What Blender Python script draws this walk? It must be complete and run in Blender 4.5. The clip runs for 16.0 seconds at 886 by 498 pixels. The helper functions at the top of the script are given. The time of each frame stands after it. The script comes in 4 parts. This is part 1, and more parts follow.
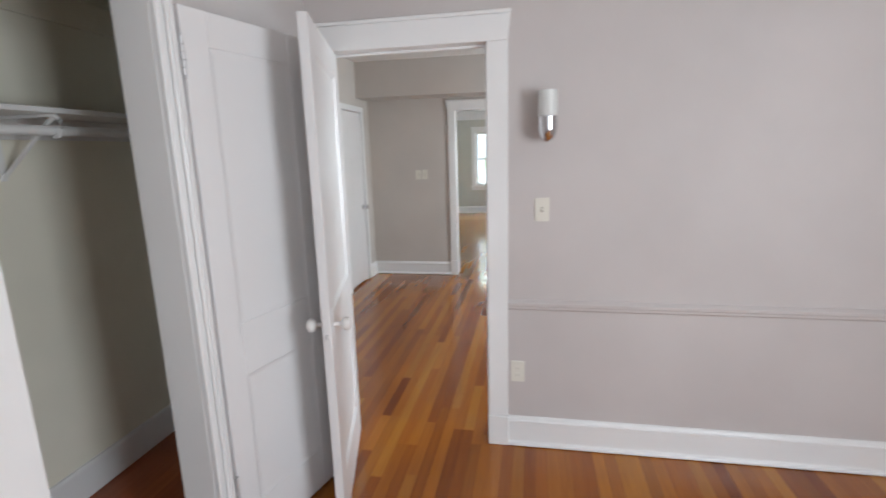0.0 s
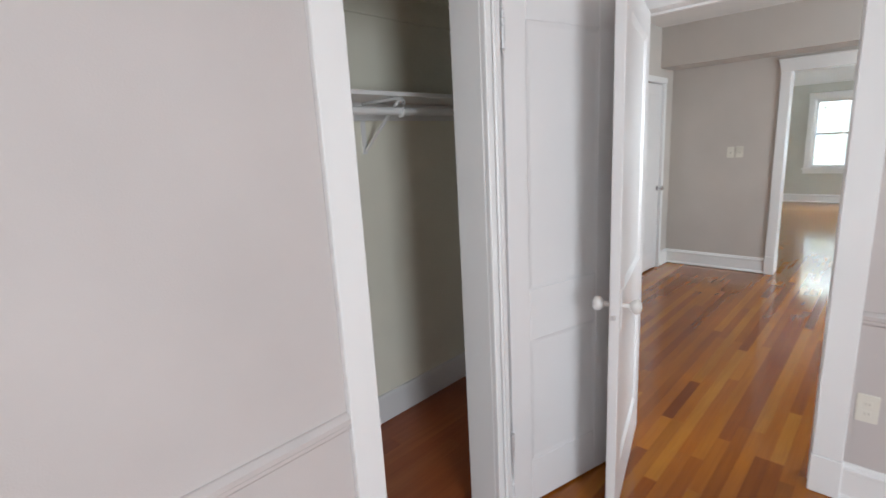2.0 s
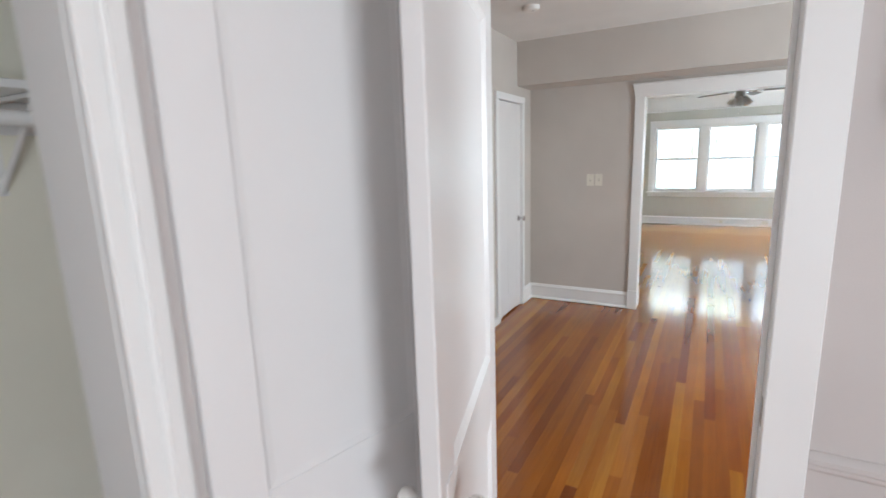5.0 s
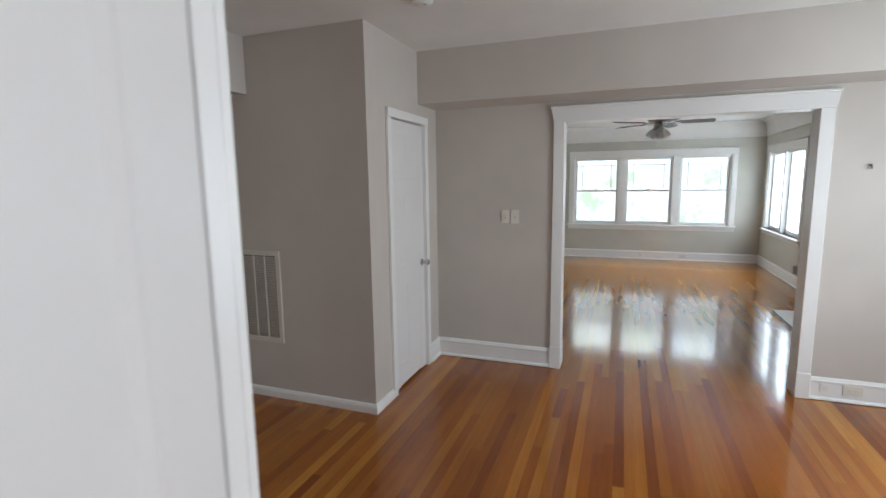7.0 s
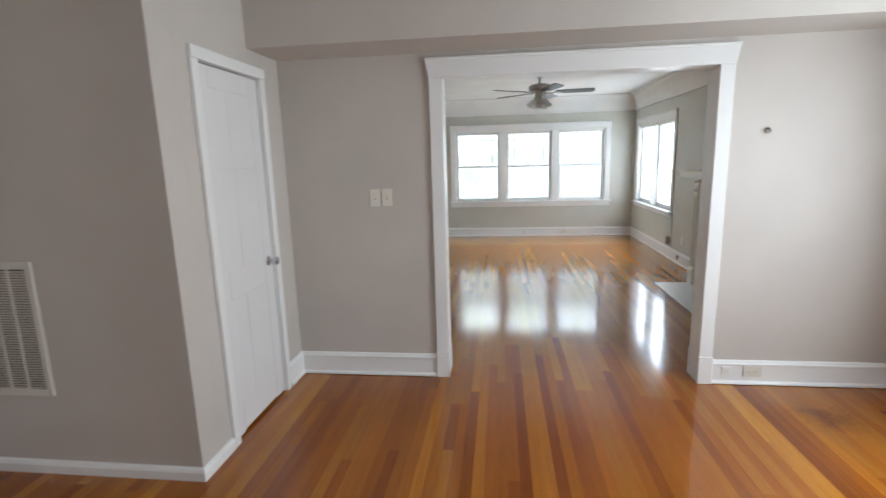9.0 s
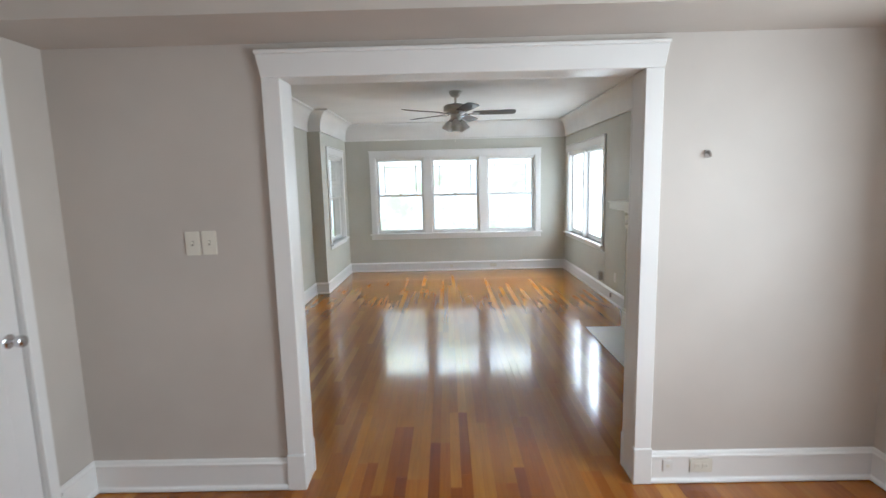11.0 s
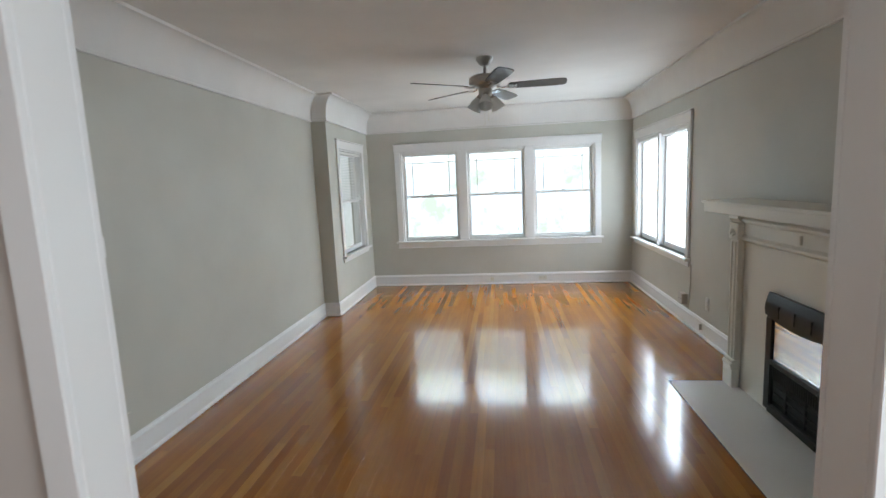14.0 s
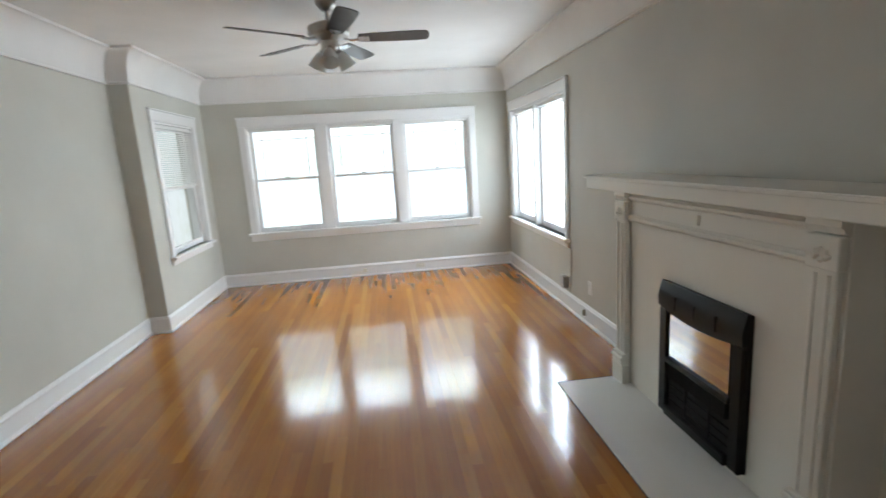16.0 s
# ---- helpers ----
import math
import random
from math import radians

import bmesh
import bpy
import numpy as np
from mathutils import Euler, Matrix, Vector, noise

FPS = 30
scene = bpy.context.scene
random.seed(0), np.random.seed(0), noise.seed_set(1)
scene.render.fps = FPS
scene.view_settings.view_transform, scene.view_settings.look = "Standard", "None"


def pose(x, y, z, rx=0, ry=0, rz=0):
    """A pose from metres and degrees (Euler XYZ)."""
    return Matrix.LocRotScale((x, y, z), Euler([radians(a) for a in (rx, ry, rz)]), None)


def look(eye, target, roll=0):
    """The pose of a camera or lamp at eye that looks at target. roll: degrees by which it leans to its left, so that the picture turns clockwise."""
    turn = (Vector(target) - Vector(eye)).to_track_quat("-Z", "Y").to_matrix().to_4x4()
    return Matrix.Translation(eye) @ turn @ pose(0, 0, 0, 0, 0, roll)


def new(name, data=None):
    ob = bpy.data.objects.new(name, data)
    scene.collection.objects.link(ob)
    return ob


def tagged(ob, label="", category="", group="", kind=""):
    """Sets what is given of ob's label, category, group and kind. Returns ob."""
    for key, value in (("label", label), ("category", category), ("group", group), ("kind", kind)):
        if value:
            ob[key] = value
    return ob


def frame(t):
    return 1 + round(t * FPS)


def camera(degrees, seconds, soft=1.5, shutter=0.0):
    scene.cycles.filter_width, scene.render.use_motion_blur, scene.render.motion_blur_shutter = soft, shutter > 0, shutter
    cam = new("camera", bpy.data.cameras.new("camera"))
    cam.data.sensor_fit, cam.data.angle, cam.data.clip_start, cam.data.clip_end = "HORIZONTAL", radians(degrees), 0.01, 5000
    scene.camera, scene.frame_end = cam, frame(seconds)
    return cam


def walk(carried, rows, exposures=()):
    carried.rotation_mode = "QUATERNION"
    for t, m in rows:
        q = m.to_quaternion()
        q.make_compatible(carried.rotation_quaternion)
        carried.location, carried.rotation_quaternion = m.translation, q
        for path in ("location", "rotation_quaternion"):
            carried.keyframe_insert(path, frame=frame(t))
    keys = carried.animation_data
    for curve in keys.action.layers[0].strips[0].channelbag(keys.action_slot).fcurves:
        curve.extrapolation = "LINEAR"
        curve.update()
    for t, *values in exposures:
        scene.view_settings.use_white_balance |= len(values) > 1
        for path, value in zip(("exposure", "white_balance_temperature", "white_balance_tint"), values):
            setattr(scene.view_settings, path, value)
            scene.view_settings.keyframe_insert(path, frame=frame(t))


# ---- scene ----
cam = camera(85.2, 16.0, shutter=0.5)
PATH = [
    (0, (0.835, 0.529, 1.558), (0.467, 2.454, 1.16), -1.6),
    (0.5, (0.804, 0.59, 1.524), (0.138, 2.431, 1.114), -1.3),
    (1, (0.779, 0.609, 1.517), (-0.176, 2.313, 1.085), -1.7),
    (1.5, (0.769, 0.582, 1.511), (-0.439, 2.118, 1.087), -2.5),
    (2, (0.761, 0.559, 1.51), (-0.592, 1.971, 1.09), -3.1),
    (2.5, (0.734, 0.595, 1.501), (-0.678, 1.949, 1.084), -3.5),
    (3, (0.711, 0.693, 1.489), (-0.706, 2.044, 1.079), -4.1),
    (3.5, (0.618, 0.876, 1.49), (-0.73, 2.293, 1.071), -4.0),
    (4, (0.521, 1.096, 1.497), (-0.696, 2.623, 1.066), -3.5),
    (4.5, (0.488, 1.297, 1.517), (-0.6, 2.928, 1.122), -2.6),
    (5, (0.456, 1.524, 1.556), (-0.497, 3.241, 1.178), -1.9),
    (5.2, (0.444, 1.592, 1.572), (-0.462, 3.335, 1.198), -2.0),
    (7.3, (0.316, 2.602, 1.588), (-0.357, 4.464, 1.310), -0.7),
    (7.5, (0.305, 2.683, 1.587), (-0.356, 4.549, 1.303), -0.8),
    (8, (0.310, 2.862, 1.580), (-0.295, 4.742, 1.274), -1.4),
    (8.5, (0.221, 3.094, 1.558), (-0.191, 5.02, 1.209), -1.4),
    (9, (0.257, 3.264, 1.53), (0.019, 5.215, 1.159), -1.6),
    (9.5, (0.327, 3.461, 1.524), (0.237, 5.424, 1.154), -1.6),
    (10, (0.407, 3.688, 1.535), (0.398, 5.66, 1.202), -1.6),
    (10.2, (0.462, 3.764, 1.523), (0.454, 5.741, 1.222), -1.5),
    (12.3, (0.757, 4.874, 1.556), (0.666, 6.856, 1.303), -2.0),
    (12.5, (0.758, 4.955, 1.54), (0.648, 6.937, 1.29), -2.2),
    (13, (0.779, 5.183, 1.561), (0.62, 7.159, 1.297), -2.4),
    (13.5, (0.838, 5.363, 1.526), (0.629, 7.335, 1.264), -2.4),
    (14, (0.885, 5.521, 1.522), (0.634, 7.487, 1.253), -2.6),
    (14.5, (0.919, 5.687, 1.513), (0.68, 7.653, 1.234), -2.9),
    (15, (0.941, 5.888, 1.505), (0.792, 7.859, 1.202), -3.2),
    (15.5, (0.988, 6.096, 1.497), (0.992, 8.067, 1.159), -3.5),
    (16, (1.065, 6.273, 1.486), (1.278, 8.226, 1.114), -3.6),
]
walk(cam, [(t, look(eye, target, roll)) for t, eye, target, roll in PATH], [(0, 0.26), (3, 0.42), (5, 0.46), (7.5, -0.12), (9, 0.2), (10, 0.3), (12.5, -0.12), (13.5, -0.06), (14.5, 0.14), (16, 0.3)])

# ---- world and light ----
world = bpy.data.worlds.new("world")
scene.world = world
world.use_nodes = True
wn = world.node_tree.nodes
sky = wn.new("ShaderNodeTexSky")
sky.sky_type, sky.sun_disc = "NISHITA", False
sky.sun_elevation, sky.sun_rotation = radians(50), radians(100)
wn["Background"].inputs["Strength"].default_value = 0.12
world.node_tree.links.new(sky.outputs["Color"], wn["Background"].inputs["Color"])


def window_light(name, m, w, h, watts, colour=(0.94, 0.97, 1.0)):
    """Area lamp at a window's opening: its sky light, or plain added fill."""
    data = bpy.data.lights.new(name, "AREA")
    data.shape, data.size, data.size_y, data.energy, data.color = "RECTANGLE", w, h, watts, colour
    ob = new(name, data)
    ob.matrix_world = m
    return ob


COOL = (0.8, 0.915, 1.0)
window_light("bedroom_window_light", look((2.86, 0.12, 1.4), (0.3, 2.6, 1.2)), 0.8, 1.3, 51, (0.845, 0.92, 1.0))
window_light("dining_window_light", look((2.84, 5.0, 1.42), (-1.0, 4.5, 1.3)), 1.1, 1.3, 64, COOL)
# added weak fill lamp for the bedroom; no known window on this side
window_light("bedroom_fill_light", look((1.9, -1.29, 1.4), (1.9, 2, 1.3)), 0.85, 1.3, 12, COOL)
window_light("side_window_light", look((2.86, 11.465, 1.34), (0, 11.465, 1.34)), 2.1, 1.6, 54, (0.78, 0.89, 1.0))


# ---- materials ----
def nodes_of(name):
    mat = bpy.data.materials.new(name)
    mat.use_nodes = True
    nt = mat.node_tree
    return mat, nt, nt.nodes["Principled BSDF"]


def link(nt, a, b):
    nt.links.new(a, b)


def noise_of(nt, scale, detail=3.0, vector=None, rough=0.5):
    n = nt.nodes.new("ShaderNodeTexNoise")
    n.inputs["Scale"].default_value, n.inputs["Detail"].default_value = scale, detail
    n.inputs["Roughness"].default_value = rough
    if vector is not None:
        link(nt, vector, n.inputs["Vector"])
    return n


def position(nt):
    return nt.nodes.new("ShaderNodeNewGeometry").outputs["Position"]


def ramp(nt, fac, stops):
    r = nt.nodes.new("ShaderNodeValToRGB")
    el = r.color_ramp.elements
    while len(el) < len(stops):
        el.new(0.5)
    for e, (p, c) in zip(el, stops):
        e.position, e.color = p, (*c, 1)
    link(nt, fac, r.inputs["Fac"])
    return r.outputs["Color"]


def mixed(nt, fac, a, b, mode="MIX"):
    m = nt.nodes.new("ShaderNodeMix")
    m.data_type, m.blend_type = "RGBA", mode
    for key, v in ((0, fac), (6, a), (7, b)):
        if isinstance(v, bpy.types.NodeSocket):
            link(nt, v, m.inputs[key])
        else:
            m.inputs[key].default_value = v if key == 0 else (*v, 1)
    return m.outputs[2]


def bump(nt, bsdf, height, strength, distance=0.002):
    b = nt.nodes.new("ShaderNodeBump")
    b.inputs["Strength"].default_value, b.inputs["Distance"].default_value = strength, distance
    link(nt, height, b.inputs["Height"])
    link(nt, b.outputs["Normal"], bsdf.inputs["Normal"])


def paint(name, colour, rough=0.55, grain=240, relief=0.25, blotch=0.05, metal=0.0, coat=0.0):
    """Painted or plain surface with faint blotches and a fine relief."""
    mat, nt, b = nodes_of(name)
    p = position(nt)
    n1 = noise_of(nt, 1.7, 4, p)
    n2 = noise_of(nt, grain, 2, p)
    lo = tuple(c * (1 - blotch) for c in colour)
    hi = tuple(min(1, c * (1 + blotch)) for c in colour)
    col = ramp(nt, n1.outputs["Fac"], [(0.3, lo), (0.7, hi)])
    link(nt, col, b.inputs["Base Color"])
    b.inputs["Roughness"].default_value, b.inputs["Metallic"].default_value = rough, metal
    b.inputs["Coat Weight"].default_value = coat
    n3 = noise_of(nt, 9, 3, p)
    mr = nt.nodes.new("ShaderNodeMapRange")
    mr.inputs["To Min"].default_value, mr.inputs["To Max"].default_value = rough * 0.88, min(1, rough * 1.12)
    link(nt, n3.outputs["Fac"], mr.inputs["Value"])
    link(nt, mr.outputs["Result"], b.inputs["Roughness"])
    if relief:
        bump(nt, b, n2.outputs["Fac"], relief, 0.0015)
    return mat


def metal(name, colour, rough):
    mat, nt, b = nodes_of(name)
    n = noise_of(nt, 60, 3, position(nt))
    col = ramp(nt, n.outputs["Fac"], [(0.3, tuple(c * 0.85 for c in colour)), (0.7, colour)])
    link(nt, col, b.inputs["Base Color"])
    b.inputs["Metallic"].default_value, b.inputs["Roughness"].default_value = 1.0, rough
    return mat


def wood_floor(name, island, tones, rough=0.145, stain=None):
    """Varnished strip flooring. Each strip takes a tone and a shift of its grain of its own."""
    mat, nt, b = nodes_of(name)
    if island:
        rnd = nt.nodes.new("ShaderNodeNewGeometry").outputs["Random Per Island"]
    else:
        rnd = nt.nodes.new("ShaderNodeObjectInfo").outputs["Random"]
    p = position(nt)
    shift = nt.nodes.new("ShaderNodeCombineXYZ")
    mul = nt.nodes.new("ShaderNodeMath")
    mul.operation = "MULTIPLY"
    mul.inputs[1].default_value = 37.0
    link(nt, rnd, mul.inputs[0])
    for i in range(3):
        link(nt, mul.outputs[0], shift.inputs[i])
    add = nt.nodes.new("ShaderNodeVectorMath")
    link(nt, p, add.inputs[0])
    link(nt, shift.outputs[0], add.inputs[1])
    mp = nt.nodes.new("ShaderNodeMapping")
    mp.inputs["Scale"].default_value = (1, 0.045, 1)
    link(nt, add.outputs[0], mp.inputs["Vector"])
    grain = noise_of(nt, 80, 2, mp.outputs["Vector"], 0.62)
    broad = noise_of(nt, 26, 3, mp.outputs["Vector"], 0.5)
    wear = noise_of(nt, 1.3, 4, p)
    tone = ramp(nt, rnd, [(i / (len(tones) - 1), c) for i, c in enumerate(tones)])
    g = ramp(nt, grain.outputs["Fac"], [(0.3, (0.85, 0.81, 0.78)), (0.6, (1, 1, 1))])
    g2 = ramp(nt, broad.outputs["Fac"], [(0.3, (0.85, 0.8, 0.75)), (0.65, (1, 1, 1))])
    w = ramp(nt, wear.outputs["Fac"], [(0.3, (0.86, 0.82, 0.8)), (0.65, (1, 1, 1))])
    col = mixed(nt, 0.75, tone, g, "MULTIPLY")
    col = mixed(nt, 0.8, col, g2, "MULTIPLY")
    col = mixed(nt, 1.0, col, w, "MULTIPLY")
    if stain:
        far = nt.nodes.new("ShaderNodeVectorMath")
        far.operation = "DISTANCE"
        far.inputs[1].default_value = stain
        link(nt, p, far.inputs[0])
        blot = noise_of(nt, 14, 4, p, 0.65)
        edge = nt.nodes.new("ShaderNodeMath")
        edge.operation = "MULTIPLY_ADD"
        edge.inputs[1].default_value = 0.32
        link(nt, blot.outputs["Fac"], edge.inputs[0])
        link(nt, far.outputs["Value"], edge.inputs[2])
        old = ramp(nt, edge.outputs[0], [(0.16, (0.5, 0.44, 0.4)), (0.36, (1, 1, 1))])
        col = mixed(nt, 1.0, col, old, "MULTIPLY")
    link(nt, col, b.inputs["Base Color"])
    mr = nt.nodes.new("ShaderNodeMapRange")
    mr.inputs["To Min"].default_value, mr.inputs["To Max"].default_value = rough * 0.75, rough * 1.5
    scuff = noise_of(nt, 5, 5, p, 0.6)
    link(nt, scuff.outputs["Fac"], mr.inputs["Value"])
    link(nt, mr.outputs["Result"], b.inputs["Roughness"])
    b.inputs["Coat Weight"].default_value, b.inputs["Coat Roughness"].default_value, b.inputs["Coat IOR"].default_value = 0.46, 0.08, 1.5
    b.inputs["Specular IOR Level"].default_value = 0.3
    warp = noise_of(nt, 5, 2, add.outputs[0])
    mx = nt.nodes.new("ShaderNodeMath")
    mx.operation = "MULTIPLY_ADD"
    mx.inputs[1].default_value = 0.015
    link(nt, grain.outputs["Fac"], mx.inputs[0])
    link(nt, warp.outputs["Fac"], mx.inputs[2])
    bump(nt, b, mx.outputs[0], 0.075, 0.004)
    return mat


def glass(name):
    mat, nt, b = nodes_of(name)
    b.inputs["Base Color"].default_value = (0.97, 0.99, 0.98, 1)
    b.inputs["Transmission Weight"].default_value = 1.0
    b.inputs["Roughness"].default_value, b.inputs["IOR"].default_value = 0.0, 1.05
    return mat


FLOOR_TONES = [(0.21, 0.048, 0.005), (0.42, 0.132, 0.011), (0.3, 0.08, 0.007), (0.5, 0.18, 0.016), (0.35, 0.104, 0.009), (0.57, 0.235, 0.026), (0.24, 0.058, 0.005), (0.44, 0.148, 0.013)]
LIVING_TONES = [(0.34, 0.122, 0.013), (0.46, 0.18, 0.02), (0.39, 0.146, 0.015), (0.52, 0.22, 0.027), (0.42, 0.16, 0.017), (0.58, 0.26, 0.038), (0.36, 0.13, 0.013), (0.49, 0.196, 0.022)]
CLOSET_TONES = [(0.3, 0.07, 0.022), (0.42, 0.115, 0.033), (0.35, 0.086, 0.026), (0.5, 0.16, 0.05)]
M_FLOOR = wood_floor("varnished_strips", False, FLOOR_TONES, stain=(2.13, 6.05, 0.0))
M_LIVING_FLOOR = wood_floor("varnished_living_strips", False, LIVING_TONES)
M_CLOSET_FLOOR = wood_floor("old_closet_strips", False, CLOSET_TONES, 0.35)
M_SUB = paint("floor_joint", (0.05, 0.022, 0.01), 0.8)
M_WALL_A = paint("bedroom_wall_paint", (0.575, 0.53, 0.512), 0.6)
M_WALL_B = paint("dining_wall_paint", (0.57, 0.524, 0.482), 0.55)
M_WALL_C = paint("living_wall_paint", (0.575, 0.565, 0.508), 0.5)
M_CLOSET = paint("closet_wall_paint", (0.86, 0.83, 0.71), 0.55)
M_CEIL = paint("ceiling_paint", (0.80, 0.79, 0.77), 0.7)
M_TRIM = paint("white_trim_paint", (0.84, 0.835, 0.825), 0.3, 90, 0.12, 0.02)
M_DOOR = paint("white_door_paint", (0.79, 0.775, 0.77), 0.32, 70, 0.14, 0.02)
M_MANTEL = paint("cream_mantel_paint", (0.85, 0.84, 0.77), 0.38, 90, 0.15, 0.03)
M_HEARTH = paint("painted_hearth", (0.82, 0.815, 0.79), 0.35, 60, 0.3, 0.04)
M_GLASS = glass("window_glass")
M_PLATE = paint("ivory_plastic", (0.76, 0.73, 0.65), 0.35, 200, 0.0, 0.02)
M_WHITE_PL = paint("white_plastic", (0.8, 0.79, 0.77), 0.35, 200, 0.0, 0.02)
M_CHROME = metal("chrome", (0.75, 0.75, 0.77), 0.12)
M_NICKEL = metal("brushed_nickel", (0.48, 0.46, 0.43), 0.32)
M_BLACK = paint("black_cast_metal", (0.007, 0.007, 0.008), 0.3, 150, 0.2, 0.1)
M_BLACK.node_tree.nodes["Principled BSDF"].inputs["Specular IOR Level"].default_value = 0.2
M_DARK = paint("dark_gap", (0.02, 0.019, 0.018), 0.8)
M_EXT = paint("outer_wall", (0.4, 0.36, 0.33), 0.8)


# ---- mesh helpers ----
def box(bm, x0, x1, y0, y1, z0, z1):
    vs = [bm.verts.new((x, y, z)) for x in (x0, x1) for y in (y0, y1) for z in (z0, z1)]
    for f in ((0, 1, 3, 2), (4, 6, 7, 5), (0, 4, 5, 1), (2, 3, 7, 6), (0, 2, 6, 4), (1, 5, 7, 3)):
        bm.faces.new([vs[i] for i in f])
    return vs


def bev(bm, w=0.003, seg=1):
    bmesh.ops.bevel(bm, geom=bm.edges[:], offset=w, segments=seg, affect="EDGES", clamp_overlap=True)
    return bm


def bbox(x0, x1, y0, y1, z0, z1, w=0.003, seg=1):
    bm = bmesh.new()
    box(bm, x0, x1, y0, y1, z0, z1)
    return bev(bm, w, seg) if w else bm


def part(name, bm, mat, parent=None, label="", smooth=False, m=None):
    """Links a bmesh as one mesh object, under a thing or under a part."""
    bmesh.ops.recalc_face_normals(bm, faces=bm.faces[:])
    me = bpy.data.meshes.new(name)
    if smooth:
        for f in bm.faces:
            f.smooth = True
    bm.to_mesh(me)
    bm.free()
    me.materials.append(mat)
    ob = new(name, me)
    if smooth:
        me.set_sharp_from_angle(angle=radians(38))
    if parent:
        ob.parent = parent
    if m is not None:
        ob.matrix_basis = m
    return tagged(ob, label)


def thing(name, m, label, category, group="", kind=""):
    ob = new(name)
    ob.empty_display_size = 0.1
    ob.matrix_basis = m
    return tagged(ob, label, category, group, kind)


def sweep(bm, profile, p0, p1, out, m0=0.0, m1=0.0):
    """A moulding: profile of (out, up) drawn from p0 to p1; m0 and m1 mitre its ends by that share of the depth."""
    p0, p1, out = Vector(p0), Vector(p1), Vector(out)
    d = (p1 - p0).normalized()
    a = [bm.verts.new(p0 + out * u + Vector((0, 0, v)) + d * (m0 * u)) for u, v in profile]
    b = [bm.verts.new(p1 + out * u + Vector((0, 0, v)) + d * (m1 * u)) for u, v in profile]
    k = len(profile)
    for i in range(k):
        bm.faces.new((a[i], a[(i + 1) % k], b[(i + 1) % k], b[i]))
    bm.faces.new(a)
    bm.faces.new(b[::-1])


def lathe(bm, profile, m=None, seg=24):
    """Turned shape from (radius, height) round the z axis."""
    m = m or Matrix()
    rings = []
    for r, z in profile:
        if r < 1e-5:
            rings.append([bm.verts.new(m @ Vector((0, 0, z)))])
        else:
            rings.append([bm.verts.new(m @ Vector((r * math.cos(2 * math.pi * i / seg), r * math.sin(2 * math.pi * i / seg), z))) for i in range(seg)])
    for a, b in zip(rings, rings[1:]):
        for i in range(seg):
            j = (i + 1) % seg
            q = [a[i % len(a)], a[j % len(a)], b[j % len(b)], b[i % len(b)]]
            q = list(dict.fromkeys(q))
            if len(q) > 2:
                bm.faces.new(q)


def tube(bm, pts, r, seg=10):
    pts = [Vector(p) for p in pts]
    rings = []
    for i, p in enumerate(pts):
        d = (pts[min(i + 1, len(pts) - 1)] - pts[max(i - 1, 0)]).normalized()
        q = d.to_track_quat("Z", "Y")
        rr = r[i] if isinstance(r, (list, tuple)) else r
        rings.append([bm.verts.new(p + q @ Vector((rr * math.cos(2 * math.pi * k / seg), rr * math.sin(2 * math.pi * k / seg), 0))) for k in range(seg)])
    for a, b in zip(rings, rings[1:]):
        for k in range(seg):
            bm.faces.new((a[k], a[(k + 1) % seg], b[(k + 1) % seg], b[k]))
    bm.faces.new(rings[0][::-1])
    bm.faces.new(rings[-1])


def wall(name, axis, a0, a1, t0, t1, z1, openings, mat, label, z0=0.0):
    """A wall along axis x or y from a0 to a1, between t0 and t1 across, with openings (a, b, low, high)."""
    bm = bmesh.new()

    def put(p, q, lo, hi):
        if q - p > 1e-4 and hi - lo > 1e-4:
            box(bm, *((p, q, t0, t1) if axis == "x" else (t0, t1, p, q)), lo, hi)
    at = a0
    for p, q, lo, hi in sorted(openings):
        put(at, p, z0, z1)
        put(p, q, z0, lo)
        put(p, q, hi, z1)
        at = q
    put(at, a1, z0, z1)
    bmesh.ops.remove_doubles(bm, verts=bm.verts[:], dist=1e-5)
    ob = part(name, bm, mat)
    return tagged(ob, label, "wall", kind="structure")


# ---- structure: levels ----
CEIL_A, CEIL_B, CEIL_C = 2.56, 2.58, 2.57
AX0, AX1, AY0, AY1 = -0.28, 2.9, -1.2, 2.9       # bedroom
BX0, BX1, BY0, BY1 = -2.485, 2.77, 3.0, 6.46     # dining room
CX0, CX1, CY0, CY1 = -1.27, 2.70, 6.585, 12.625    # living room
DA0, DA1, DAH = -0.185, 0.612, 2.045             # doorway between bedroom and dining room
OP0, OP1, OPH = -0.108, 1.556, 2.03              # wide opening to the living room
WX, PY = -1.203, 5.24                           # dining room closet wall and pier
CL0, CL1, CLH = 1.325, 1.872, 2.04                # closet opening

# bedroom and closet
wall("wall_bedroom_north", "x", -1.40, 3.05, AY1, BY0 - 0.01, 2.75, [(DA0 - 0.02, DA1 + 0.02, 0, DAH + 0.02)], M_WALL_A, "warm grey painted plaster wall with a doorway")
wall("wall_bedroom_closet", "y", AY0, AY1 - 0.002, AX0 - 0.13, AX0, 2.75, [(CL0 - 0.02, CL1 + 0.02, 0, CLH + 0.02)], M_WALL_A, "warm grey painted plaster wall beside the closet")
# the south opening is unseen, added to hold the fill lamp
wall("wall_bedroom_south", "x", -0.42, 3.05, AY0 - 0.14, AY0, 2.75, [(1.45, 2.35, 0.72, 2.05)], M_WALL_A, "warm grey painted plaster wall with a window opening")
